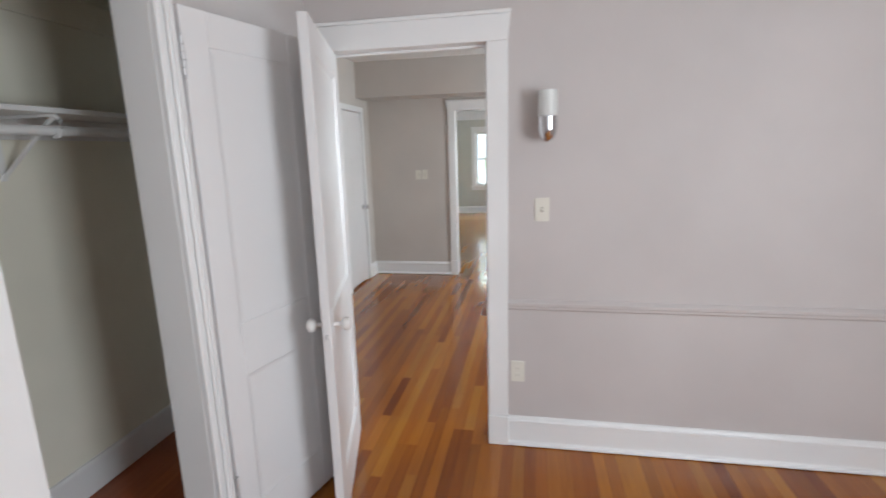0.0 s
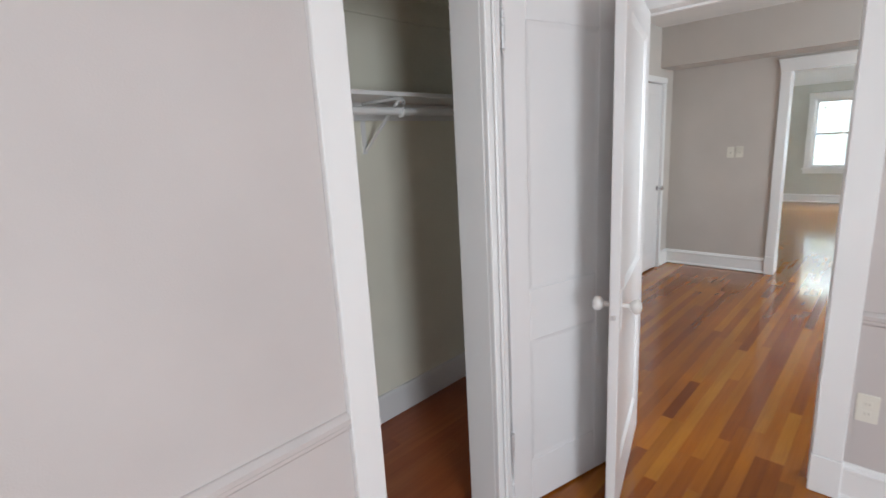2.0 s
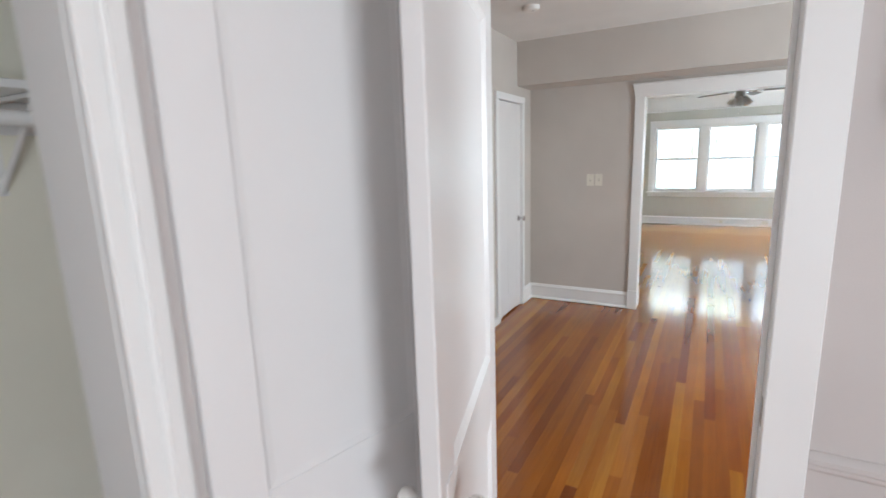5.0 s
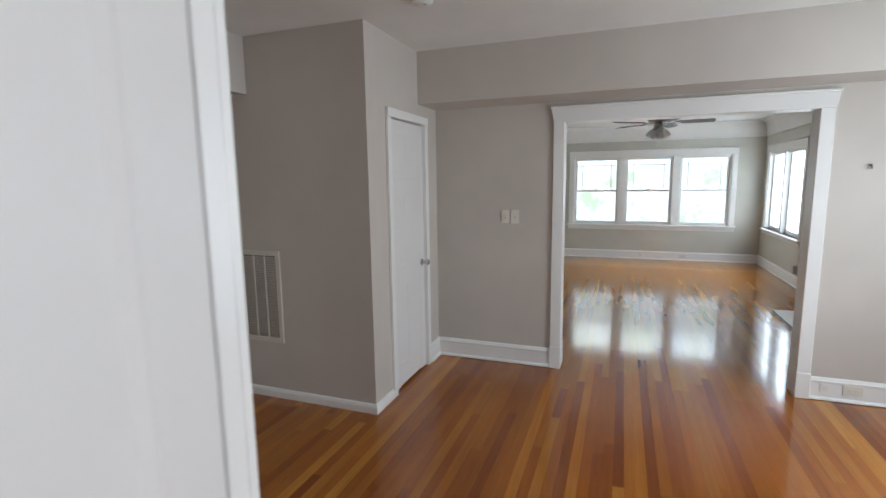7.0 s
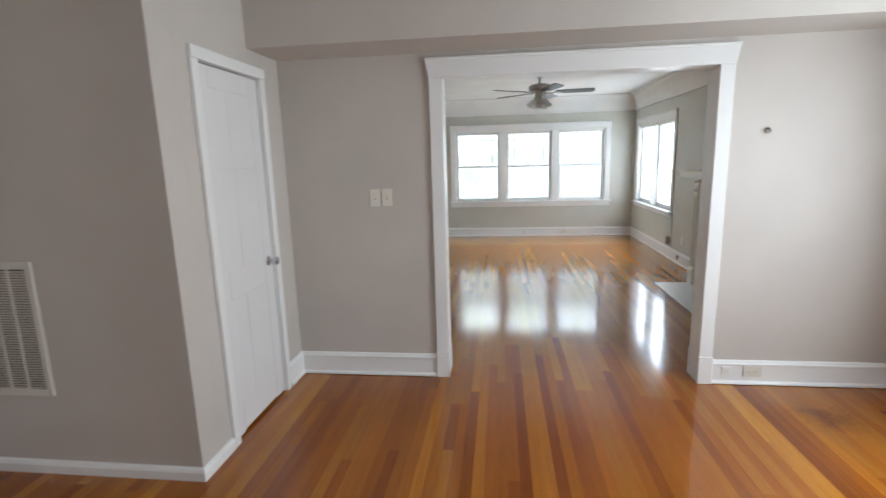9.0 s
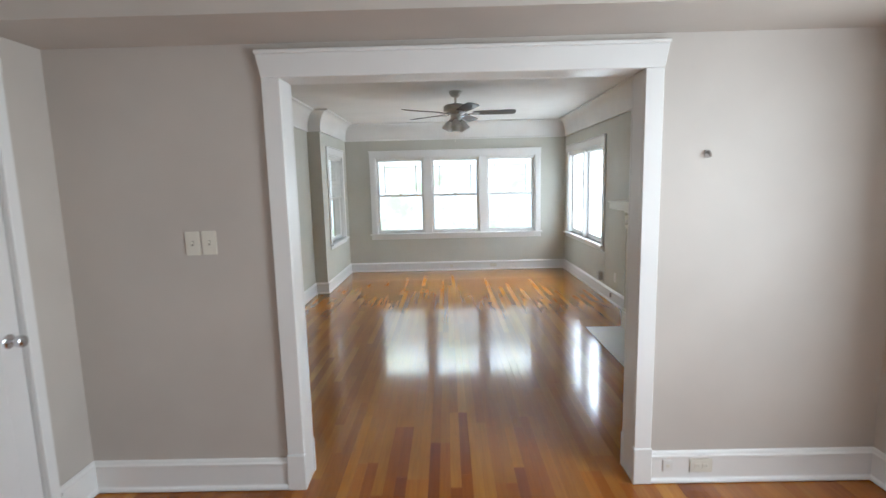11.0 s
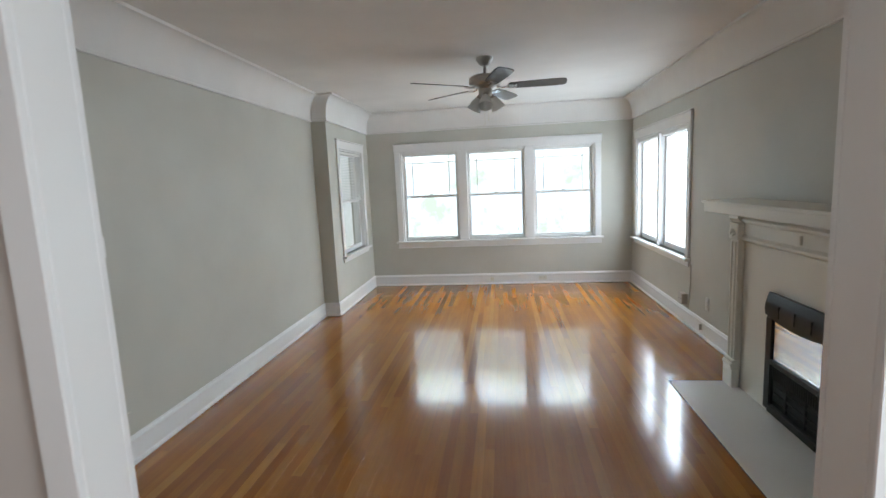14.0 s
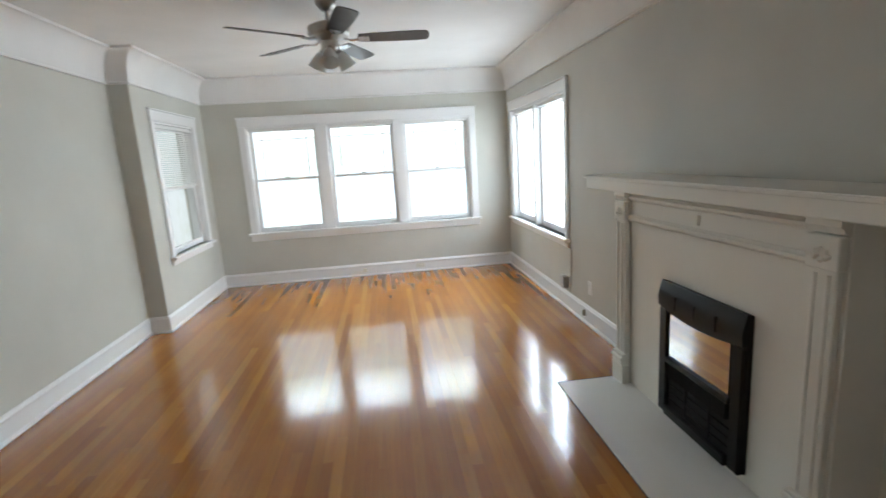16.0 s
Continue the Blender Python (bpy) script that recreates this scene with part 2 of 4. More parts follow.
wall("wall_bedroom_east", "y", AY0, AY1 - 0.002, AX1, AX1 + 0.14, 2.75, [(-0.35, 0.6, 0.7, 2.1)], M_WALL_A, "warm grey painted plaster wall with a window opening")
wall("wall_closet_back", "y", 0.6, AY1 - 0.002, -1.40, -1.225, 2.75, [], M_CLOSET, "cream painted closet back wall")
wall("wall_closet_end", "x", -1.225, AX0 - 0.13, 0.5, 0.6, 2.75, [], M_CLOSET, "cream painted closet end wall")
wall("wall_closet_far_end", "x", -1.223, AX0 - 0.132, 2.88, AY1 - 0.002, 2.75, [], M_CLOSET, "cream painted closet end wall")
# dining room
wall("wall_dining_south", "x", -2.65, 3.05, BY0 - 0.01, BY0, 2.75, [(DA0 - 0.02, DA1 + 0.02, 0, DAH + 0.02)], M_WALL_B, "tan painted plaster wall with a doorway")
wall("wall_dining_north", "x", -1.34, 2.9, BY1, CY0 - 0.01, 2.75, [(OP0 - 0.02, OP1 + 0.02, 0, OPH + 0.02)], M_WALL_B, "tan painted plaster wall with a wide cased opening")
wall("wall_dining_east", "y", BY0, BY1, BX1, BX1 + 0.14, 2.75, [(4.4, 5.6, 0.75, 2.1)], M_WALL_B, "tan painted plaster wall with a window opening")
wall("wall_dining_alcove", "y", BY0, PY, BX0 - 0.14, BX0, 2.75, [], M_WALL_B, "tan painted plaster alcove wall")
wall("wall_dining_pier", "x", BX0, WX - 0.0002, PY, 5.40, 2.75, [], M_WALL_B, "tan painted wall with a return air grille")
wall("wall_dining_closet", "y", 5.40, BY1, -1.34, WX, 2.75, [(5.533, 6.187, 0, 2.05)], M_WALL_B, "tan painted wall with a white closet door")
wall("wall_dining_closet_west", "y", 5.40, BY1, BX0 - 0.14, BX0, 2.75, [], M_WALL_B, "plain painted closet wall")
wall("wall_dining_closet_north", "x", BX0 - 0.14, -1.342, BY1, BY1 + 0.125, 2.75, [], M_WALL_B, "plain painted closet wall")
# living room
wall("wall_living_south", "x", -1.42, 2.84, CY0 - 0.01, CY0, 2.75, [(OP0 - 0.02, OP1 + 0.02, 0, OPH + 0.02)], M_WALL_C, "sage grey painted plaster wall with a wide cased opening")
wall("wall_living_west", "y", CY0, 10.96, CX0 - 0.15, CX0, 2.75, [], M_WALL_C, "sage grey painted plaster wall")
wall("wall_living_bay", "y", 10.96, CY1 + 0.15, -1.275, -1.095, 2.75, [(11.32, 12.26, 0.68, 2.0)], M_WALL_C, "sage grey painted wall with a narrow window")
wall("wall_living_north", "x", -1.095, CX1, CY1, CY1 + 0.15, 2.75, [(-0.60, 2.19, 0.68, 2.0)], M_WALL_C, "sage grey painted wall with a triple window")
wall("wall_living_east", "y", CY0, CY1 + 0.15, CX1, CX1 + 0.15, 2.75, [(10.56, 12.37, 0.68, 2.0)], M_WALL_C, "sage grey painted wall with a double window")


def slab(name, x0, x1, y0, y1, z0, z1, mat, label, category):
    return tagged(part(name, bbox(x0, x1, y0, y1, z0, z1, 0), mat), label, category, kind="structure")


slab("ceiling_bedroom", -0.41, 3.05, AY0, AY1, CEIL_A, CEIL_A + 0.1, M_CEIL, "flat white painted plaster ceiling", "ceiling")
slab("ceiling_closet", -1.225, -0.41, 0.6, 2.88, 2.27, 2.35, M_CLOSET, "low cream painted closet ceiling", "ceiling")
slab("ceiling_dining", BX0, BX1, BY0, BY1, CEIL_B, CEIL_B + 0.1, M_CEIL, "flat white painted plaster ceiling", "ceiling")
slab("ceiling_living", CX0, CX1, CY0, CY1, CEIL_C, CEIL_C + 0.1, M_CEIL, "flat white painted plaster ceiling", "ceiling")
slab("beam_soffit", WX, BX1, 6.07, BY1, 2.185, CEIL_B, M_WALL_B, "tan painted boxed soffit above the wide opening", "soffit")
slab("beam_alcove", BX0, -2.138, BY0, PY, 2.197, CEIL_B, M_WALL_B, "tan painted boxed soffit above the alcove", "soffit")

# baseboards
BASE = [(0, 0), (0.014, 0), (0.014, 0.005), (0.03, 0.005), (0.03, 0.014), (0.026, 0.02), (0.018, 0.025), (0.016, 0.03), (0.016, 0.128), (0.022, 0.133), (0.022, 0.145), (0.016, 0.15), (0.012, 0.16), (0.006, 0.166), (0, 0.166)]
LOW_BASE = [(0, 0), (0.02, 0), (0.02, 0.045), (0.014, 0.06), (0.004, 0.066), (0, 0.066)]
FLAT_BASE = [(0, 0), (0.008, 0), (0.008, 0.005), (0.016, 0.005), (0.016, 0.15), (0.011, 0.165), (0, 0.165)]


def baseboard(p0, p1, out, m0=0.0, m1=0.0, profile=BASE, label="white painted wooden baseboard with a moulded cap"):
    bm = bmesh.new()
    sweep(bm, profile, p0, p1, out, m0, m1)
    return tagged(part("baseboard", bm, M_TRIM), label, "baseboard", kind="structure")


baseboard((DA1 + 0.1, AY1, 0), (AX1, AY1, 0), (0, -1, 0), 0, -1)
baseboard((AX1, AY1, 0), (AX1, AY0, 0), (-1, 0, 0), 1, -1)
baseboard((AX1, AY0, 0), (AX0, AY0, 0), (0, 1, 0), 1, -1)
baseboard((AX0, AY0, 0), (AX0, CL0 - 0.099, 0), (1, 0, 0), 1, 0)
baseboard((AX0, 1.955, 0), (AX0, AY1, 0), (1, 0, 0), 0, 0)
baseboard((-1.225, 0.6, 0), (-1.225, 2.88, 0), (1, 0, 0), 0, 0, FLAT_BASE, "white painted flat closet baseboard")
baseboard((BX0, BY0, 0), (BX0, PY, 0), (1, 0, 0), 0, -1, FLAT_BASE, "white painted flat baseboard")
baseboard((BX0, PY, 0), (WX, PY, 0), (0, -1, 0), 1, 1, LOW_BASE, "low white painted baseboard")
baseboard((WX, PY, 0), (WX, 5.498, 0), (1, 0, 0), -1, 0, LOW_BASE, "low white painted baseboard")
baseboard((WX, 6.227, 0), (WX, BY1, 0), (1, 0, 0), 0, -1)
baseboard((WX, BY1, 0), (OP0 - 0.09, BY1, 0), (0, -1, 0), 1, 0)
baseboard((OP1 + 0.085, BY1, 0), (BX1, BY1, 0), (0, -1, 0), 0, -1)
baseboard((BX1, BY1, 0), (BX1, BY0, 0), (-1, 0, 0), 1, -1)
baseboard((BX1, BY0, 0), (DA1 + 0.1, BY0, 0), (0, 1, 0), 1, 0)
baseboard((DA0 - 0.1, BY0, 0), (BX0, BY0, 0), (0, 1, 0), 0, -1)
baseboard((CX0, CY0, 0), (CX0, 10.96, 0), (1, 0, 0), 1, -1)
baseboard((CX0, 10.96, 0), (-1.095, 10.96, 0), (0, -1, 0), 1, 1)
baseboard((-1.095, 10.96, 0), (-1.095, CY1, 0), (1, 0, 0), -1, -1)
baseboard((-1.095, CY1, 0), (CX1, CY1, 0), (0, -1, 0), 1, -1)
baseboard((CX1, CY1, 0), (CX1, 9.17, 0), (-1, 0, 0), 1, 0)
baseboard((CX1, 7.53, 0), (CX1, CY0, 0), (-1, 0, 0), 0, -1)
baseboard((CX1, CY0, 0), (OP1 + 0.085, CY0, 0), (0, 1, 0), 1, 0)
baseboard((OP0 - 0.09, CY0, 0), (CX0, CY0, 0), (0, 1, 0), 0, -1)

# coved cornice round the living room
COVE = [(0, 0), (0.024, 0), (0.026, 0.012), (0.016, 0.022), (0.018, 0.036)] + [(0.018 + 0.125 * (1 - math.cos(a)), 0.036 + 0.229 * math.sin(a)) for a in (0.2, 0.4, 0.6, 0.8, 1.0, 1.2, 1.4, 1.57)] + [(0.158, 0.265), (0.158, 0.285), (0, 0.285)]
CORNERS = [(CX0, CY0), (CX0, 10.96), (-1.095, 10.96), (-1.095, CY1), (CX1, CY1), (CX1, CY0)]
OUTS = [(1, 0, 0), (0, -1, 0), (1, 0, 0), (0, -1, 0), (-1, 0, 0), (0, 1, 0)]
MITRES = [(1, -1), (1, 1), (-1, -1), (1, -1), (1, -1), (1, -1)]
for i in range(6):
    bm = bmesh.new()
    (xa, ya), (xb, yb) = CORNERS[i], CORNERS[(i + 1) % 6]
    sweep(bm, COVE, (xa, ya, CEIL_C - 0.286), (xb, yb, CEIL_C - 0.286), OUTS[i], *MITRES[i])
    tagged(part("cornice", bm, M_CEIL, smooth=True), "white painted coved plaster cornice", "cornice", kind="structure")

# chair rail in the bedroom
RAIL = [(0, 0), (0.008, 0.004), (0.014, 0.012), (0.014, 0.022), (0.02, 0.028), (0.02, 0.042), (0.012, 0.05), (0.006, 0.055), (0, 0.056)]
for p0, p1, out, m0, m1 in (((DA1 + 0.101, AY1, 0.755), (AX1, AY1, 0.755), (0, -1, 0), 0, -1), ((AX0, AY0, 0.755), (AX0, CL0 - 0.099, 0.755), (1, 0, 0), 1, 0), ((AX1, AY1, 0.755), (AX1, AY0, 0.755), (-1, 0, 0), 1, -1), ((AX1, AY0, 0.755), (AX0, AY0, 0.755), (0, 1, 0), 1, -1)):
    bm = bmesh.new()
    sweep(bm, RAIL, p0, p1, out, m0, m1)
    tagged(part("chair_rail", bm, M_WALL_A), "moulded chair rail painted in the wall colour", "chair rail", kind="structure")


# ---- casings ----
def casing(name, m, a0, a1, h, width, head, over, label, plinth=0.0, jamb=None, cap=0.018, second=None):
    """Trim round an opening from a0 to a1 along local x; the room lies towards local -y, the wall's face at y = 0."""
    root = thing(name, m, label, "door casing", kind="structure")
    for s, a in ((-1, a0), (1, a1)):
        lo, hi = (a - width, a) if s < 0 else (a, a + (second or width))
        part("side_casing", bbox(lo, hi, -0.022, 0, plinth, h, 0.003), M_TRIM, root)
        if plinth:
            part("plinth_block", bbox(lo - 0.004, hi + 0.004, -0.03, 0, 0, plinth, 0.004), M_TRIM, root)
    bm = bmesh.new()
    far = a1 + (second or width)
    pts = [(a0 - width, h), (far, h), (far + over, h + head), (a0 - width - over, h + head)]
    fr = [bm.verts.new((x, -0.026, z)) for x, z in pts]
    bk = [bm.verts.new((x, 0, z)) for x, z in pts]
    bm.faces.new(fr)
    bm.faces.new(bk[::-1])
    for i in range(4):
        bm.faces.new((fr[i], bk[i], bk[(i + 1) % 4], fr[(i + 1) % 4]))
    part("head_casing", bev(bm, 0.003), M_TRIM, root)
    if cap:
        part("cap_strip", bbox(a0 - width - over - 0.004, far + over + 0.004, -0.034, 0, h + head, h + head + cap, 0.004), M_TRIM, root)
    if jamb:
        d0, d1 = jamb
        part("jamb", bbox(a0 - 0.02, a0, d0, d1, 0, h, 0.002), M_TRIM, root)
        part("jamb", bbox(a1, a1 + 0.02, d0, d1, 0, h, 0.002), M_TRIM, root)
        part("head_jamb", bbox(a0, a1, d0, d1, h, h + 0.02, 0.002), M_TRIM, root)
    return root


door_a = casing("door_casing_bedroom", pose(0, AY1, 0), DA0, DA1, DAH, 0.1, 0.115, 0.012, "white painted door casing of the bedroom doorway", 0.17, (0.0, BY0 - AY1))
for s, x0, x1 in ((0, DA0, DA0 + 0.012), (1, DA1 - 0.012, DA1)):
    part("door_stop", bbox(x0, x1, 0.05, 0.075, 0, DAH - 0.012, 0.002), M_TRIM, door_a)
part("door_stop", bbox(DA0, DA1, 0.05, 0.075, DAH - 0.012, DAH, 0.002), M_TRIM, door_a)
casing("door_casing_dining", pose(0, BY0, 0, 0, 0, 180), -DA1, -DA0, DAH, 0.1, 0.115, 0.012, "white painted door casing on the dining room side", 0.17)
casing("opening_casing_dining", pose(0, BY1, 0), OP0, OP1, OPH, 0.085, 0.105, 0.02, "white painted casing of the wide opening", 0.19, (0.0, CY0 - BY1))
casing("opening_casing_living", pose(0, CY0, 0, 0, 0, 180), -OP1, -OP0, OPH, 0.085, 0.105, 0.02, "white painted casing on the living room side", 0.19)


# ---- windows ----
def window(name, m, width, lights, z0, z1, casing_w, label, apron=0.055, blinds=(), prairie=False, single=False, mull=0.13, st=0.042):
    """Double-hung windows side by side. Local x along the wall from 0 to width (the opening), y outward, the wall's face at y = 0."""
    root = thing(name, m, label, "window", kind="structure")
    w = width
    for lo, hi in ((-casing_w, 0), (w, w + casing_w)):
        part("side_casing", bbox(lo, hi, -0.02, 0, z0, z1, 0.003), M_TRIM, root)
    part("head_casing", bbox(-casing_w - 0.006, w + casing_w + 0.006, -0.024, 0, z1, z1 + 0.1, 0.003), M_TRIM, root)
    part("cap_strip", bbox(-casing_w - 0.014, w + casing_w + 0.014, -0.034, 0, z1 + 0.1, z1 + 0.117, 0.004), M_TRIM, root)
    part("window_sill", bbox(-casing_w - 0.03, w + casing_w + 0.03, -0.06, 0.06, z0 - 0.028, z0, 0.006, 2), M_TRIM, root)
    part("apron", bbox(-casing_w - 0.005, w + casing_w + 0.005, -0.018, 0, z0 - 0.028 - apron, z0 - 0.028, 0.003), M_TRIM, root)
    for x0, x1 in ((0, 0.018), (w - 0.018, w)):
        part("jamb", bbox(x0, x1, 0, 0.15, z0, z1, 0.002), M_TRIM, root)
    part("head_jamb", bbox(0.018, w - 0.018, 0, 0.15, z1 - 0.018, z1, 0.002), M_TRIM, root)
    n = lights
    lw = (w - 0.036 - mull * (n - 1)) / n
    zm = (z0 + z1) / 2
    for i in range(n):
        x0 = 0.018 + i * (lw + mull)
        x1 = x0 + lw
        if i < n - 1:
            part("mullion", bbox(x1, x1 + mull, -0.012, 0.14, z0, z1 - 0.018, 0.003), M_TRIM, root)
        double = (("upper_sash", 0.085, zm - 0.018, z1 - 0.018, 0.035, 0.045), ("lower_sash", 0.05, z0, zm + 0.018, 0.06, 0.035))
        for nm, ya, lo, hi, bot, top in ((("sash", 0.06, z0, z1 - 0.018, 0.06, 0.045),) if single else double):
            bm = bmesh.new()
            box(bm, x0, x0 + st, ya, ya + 0.034, lo, hi)
            box(bm, x1 - st, x1, ya, ya + 0.034, lo, hi)
            box(bm, x0 + st, x1 - st, ya, ya + 0.034, lo, lo + bot)
            box(bm, x0 + st, x1 - st, ya, ya + 0.034, hi - top, hi)
            sash = part(nm, bev(bm, 0.002), M_TRIM, root)
            pane = part("pane", bbox(x0 + st, x1 - st, ya + 0.015, ya + 0.019, lo + bot, hi - top, 0), M_GLASS, sash)
            pane.visible_shadow = False
            if nm == "upper_sash" and prairie:
                pz = hi - top - 0.1
                part("muntin", bbox(x0 + st, x1 - st, ya + 0.012, ya + 0.022, pz - 0.006, pz + 0.006, 0), M_TRIM, sash)
                for px in (x0 + st + 0.1, x1 - st - 0.1):
                    part("muntin", bbox(px - 0.006, px + 0.006, ya + 0.012, ya + 0.022, lo + bot, hi - top, 0), M_TRIM, sash)
            if nm == "lower_sash":
                part("sash_lock", bbox((x0 + x1) / 2 - 0.025, (x0 + x1) / 2 + 0.025, ya - 0.004, ya + 0.02, hi, hi + 0.012, 0.003), M_NICKEL, sash)
        if i in blinds:
            rail = part("blind_headrail", bbox(x0 + 0.004, x1 - 0.004, 0.012, 0.045, z1 - 0.055, z1 - 0.02, 0.003), M_WHITE_PL, root)
    return root


window("window_1", pose(-0.60, CY1, 0), 2.79, 3, 0.68, 2.0, 0.085, "white painted triple double-hung window with raised blinds", 0.075, blinds=(0, 1, 2), prairie=True)
window("window_2", pose(CX1, 12.37, 0, 0, 0, -90), 1.81, 2, 0.68, 2.0, 0.085, "white painted pair of tall windows beside the fireplace", blinds=(0, 1), single=True, mull=0.06, st=0.03)
window("window_3", pose(-1.095, 11.32, 0, 0, 0, 90), 0.94, 1, 0.68, 2.0, 0.085, "narrow white painted double-hung window")


def wall_pose(x, y, z, facing):
    """A place on a wall; local -y points into the room. facing: the way the wall's face looks."""
    return pose(x, y, z, 0, 0, {"-y": 0, "+x": 90, "+y": 180, "-x": -90}[facing])


M_STEEL = paint("bright_steel", (0.72, 0.72, 0.72), 0.35, 100, 0.0, 0.04, 0.5)
# ---- closet opening trim, doors ----
cc = casing("closet_casing", pose(AX0, 0, 0, 0, 0, 90), CL0, CL1, CLH, 0.098, 0.115, 0.012, "white painted casing of the bedroom closet", 0.0, (0.0, 0.13), second=0.072)
part("rounded_edge", bev(bbox(CL1 + 0.026, CL1 + 0.062, -0.04, -0.022, 0, CLH, 0), 0.008, 3), M_TRIM, cc)


def panel_door(name, m, w, h, t, stile, rails, label, depth=0.011, panels_x=1, mid=0.1):
    """A panelled door leaf; local x from the hinge, thickness from y = 0 to t. rails: heights of the rails (low, high)."""
    root = thing(name, m, label, "door", kind="structure")
    bm = bmesh.new()
    box(bm, 0, stile, 0, t, 0.01, h)
    box(bm, w - stile, w, 0, t, 0.01, h)
    for lo, hi in rails:
        box(bm, stile, w - stile, 0, t, lo, hi)
    cols = [(stile, w - stile)]
    if panels_x == 2:
        c = w / 2
        for (_, a), (b2, _) in zip(rails, rails[1:]):
            box(bm, c - mid / 2, c + mid / 2, 0, t, a, b2)
        cols = [(stile, c - mid / 2), (c + mid / 2, w - stile)]
    part("door_frame", bev(bm, 0.0025), M_DOOR, root)
    for (_, a), (b2, _) in zip(rails, rails[1:]):
        for x0, x1 in cols:
            bm = bmesh.new()
            s = 0.016
            for y, yo in ((depth, 0.0), (t - depth, t)):
                inner = [bm.verts.new(v) for v in ((x0 + s, y, a + s), (x1 - s, y, a + s), (x1 - s, y, b2 - s), (x0 + s, y, b2 - s))]
                lip = 0.0015 if yo == 0 else -0.0015
                outer = [bm.verts.new(v) for v in ((x0, yo + lip, a), (x1, yo + lip, a), (x1, yo + lip, b2), (x0, yo + lip, b2))]
                bm.faces.new(inner)
                for i in range(4):
                    bm.faces.new((inner[i], inner[(i + 1) % 4], outer[(i + 1) % 4], outer[i]))
            part("door_panel", bm, M_DOOR, root)
    return root


def knob_on(door, x, y, z, side, mat, label, r=0.027):
    """Door knob with its rose; side: -1 towards local -y, 1 towards local +y."""
    bm = bmesh.new()
    m = Matrix.Translation((x, y, z)) @ Matrix.Rotation(radians(90 if side < 0 else -90), 4, "X")
    lathe(bm, [(0, 0), (0.009, 0), (0.009, 0.028), (r * 0.6, 0.032), (r * 0.96, 0.042), (r, 0.052), (r * 0.9, 0.062), (r * 0.55, 0.068), (0, 0.07)], m, 20)
    k = part("knob", bm, mat, door, label, smooth=True)
    return k


def hinge_on(parent, x, y, z, mat, h=0.095, rad=0.0065):
    bm = bmesh.new()
    for i in range(5):
        lathe(bm, [(0, 0), (rad, 0), (rad, h / 5 - 0.0015), (0, h / 5 - 0.0015)], Matrix.Translation((x, y, z - h / 2 + i * h / 5)), 10)
    for s in (-1, 1):
        lathe(bm, [(0, 0), (0.005, 0.002), (0.006, 0.007), (0.003, 0.012), (0, 0.013)], Matrix.Translation((x, y, z + s * h / 2)) @ Matrix.Scale(s, 4, (0, 0, 1)), 10)
    return part("hinge", bm, mat, parent, "", smooth=True)


RAILS = [(0.01, 0.21), (0.74, 0.95), (1.915, 2.03)]
door_1 = panel_door("door_1", pose(-0.257, 1.967, 0, 0, 0, 74.9), 0.57, 2.03, 0.035, 0.1, RAILS, "white painted two-panel closet door swung fully open", 0.004)
hinge_on(door_1, -0.006, -0.004, 1.875, M_STEEL, 0.118, 0.0085)
hinge_on(door_1, -0.006, -0.004, 0.32, M_STEEL, 0.118, 0.0085)
door_2 = panel_door("door_2", pose(-0.125, 2.9, 0, 0, 0, -74.6), 0.755, 2.035, 0.036, 0.115, RAILS, "white painted two-panel bedroom door standing open")
door_2.matrix_basis = pose(-0.125, 2.9, 0, 0, 0, -74.6) @ Matrix.Translation((0, -0.036, 0))
M_KNOB = paint("white_knob_enamel", (0.78, 0.75, 0.72), 0.2, 60, 0.05, 0.03)
for y, s in ((0.036, 1), (0.0, -1)):
    knob_on(door_2, 0.69, y, 0.895, s, M_KNOB, "white enamel knob")
    part("escutcheon", bbox(0.67, 0.71, y - 0.003 if s < 0 else y, y if s < 0 else y + 0.003, 0.80, 0.96, 0.0012), M_DOOR, door_2)
part("latch_plate", bbox(0.7545, 0.7565, 0.006, 0.03, 0.84, 0.94, 0.0005), M_DOOR, door_2)
part("latch_bolt", bbox(0.755, 0.764, 0.011, 0.025, 0.858, 0.876, 0.002), M_STEEL, door_2, "bright metal latch bolt")
part("strike_plate", bbox(DA1 - 0.0015, DA1 + 0.001, 0.008, 0.034, 0.84, 0.915, 0.0004), M_NICKEL, door_a, "dark worn strike plate")

casing("closet_casing_dining", pose(WX, 0, 0, 0, 0, 90), 5.553, 6.167, 2.03, 0.055, 0.06, 0.0, "narrow white casing of the dining room closet", 0.0, (0.0, 0.14), 0.0)
door_3 = panel_door("door_3", pose(WX - 0.006, 5.557, 0, 0, 0, 90), 0.604, 2.023, 0.035, 0.1, [(0.02, 0.2), (0.79, 0.95), (1.5, 1.6), (1.915, 2.023)], "closed white moulded panel closet door", 0.0022, 2, 0.09)
knob_on(door_3, 0.548, 0.0, 0.92, -1, M_CHROME, "chrome knob")
bm = bmesh.new()
lathe(bm, [(0, 0), (0.031, 0), (0.031, 0.004), (0.024, 0.009), (0, 0.01)], Matrix.Translation((0.548, 0, 0.92)) @ Matrix.Rotation(radians(90), 4, "X"), 20)
part("rose", bm, M_CHROME, door_3, smooth=True)
for z in (0.25, 0.98, 1.80):
    hinge_on(door_3, 0.002, -0.004, z, M_TRIM, 0.085)

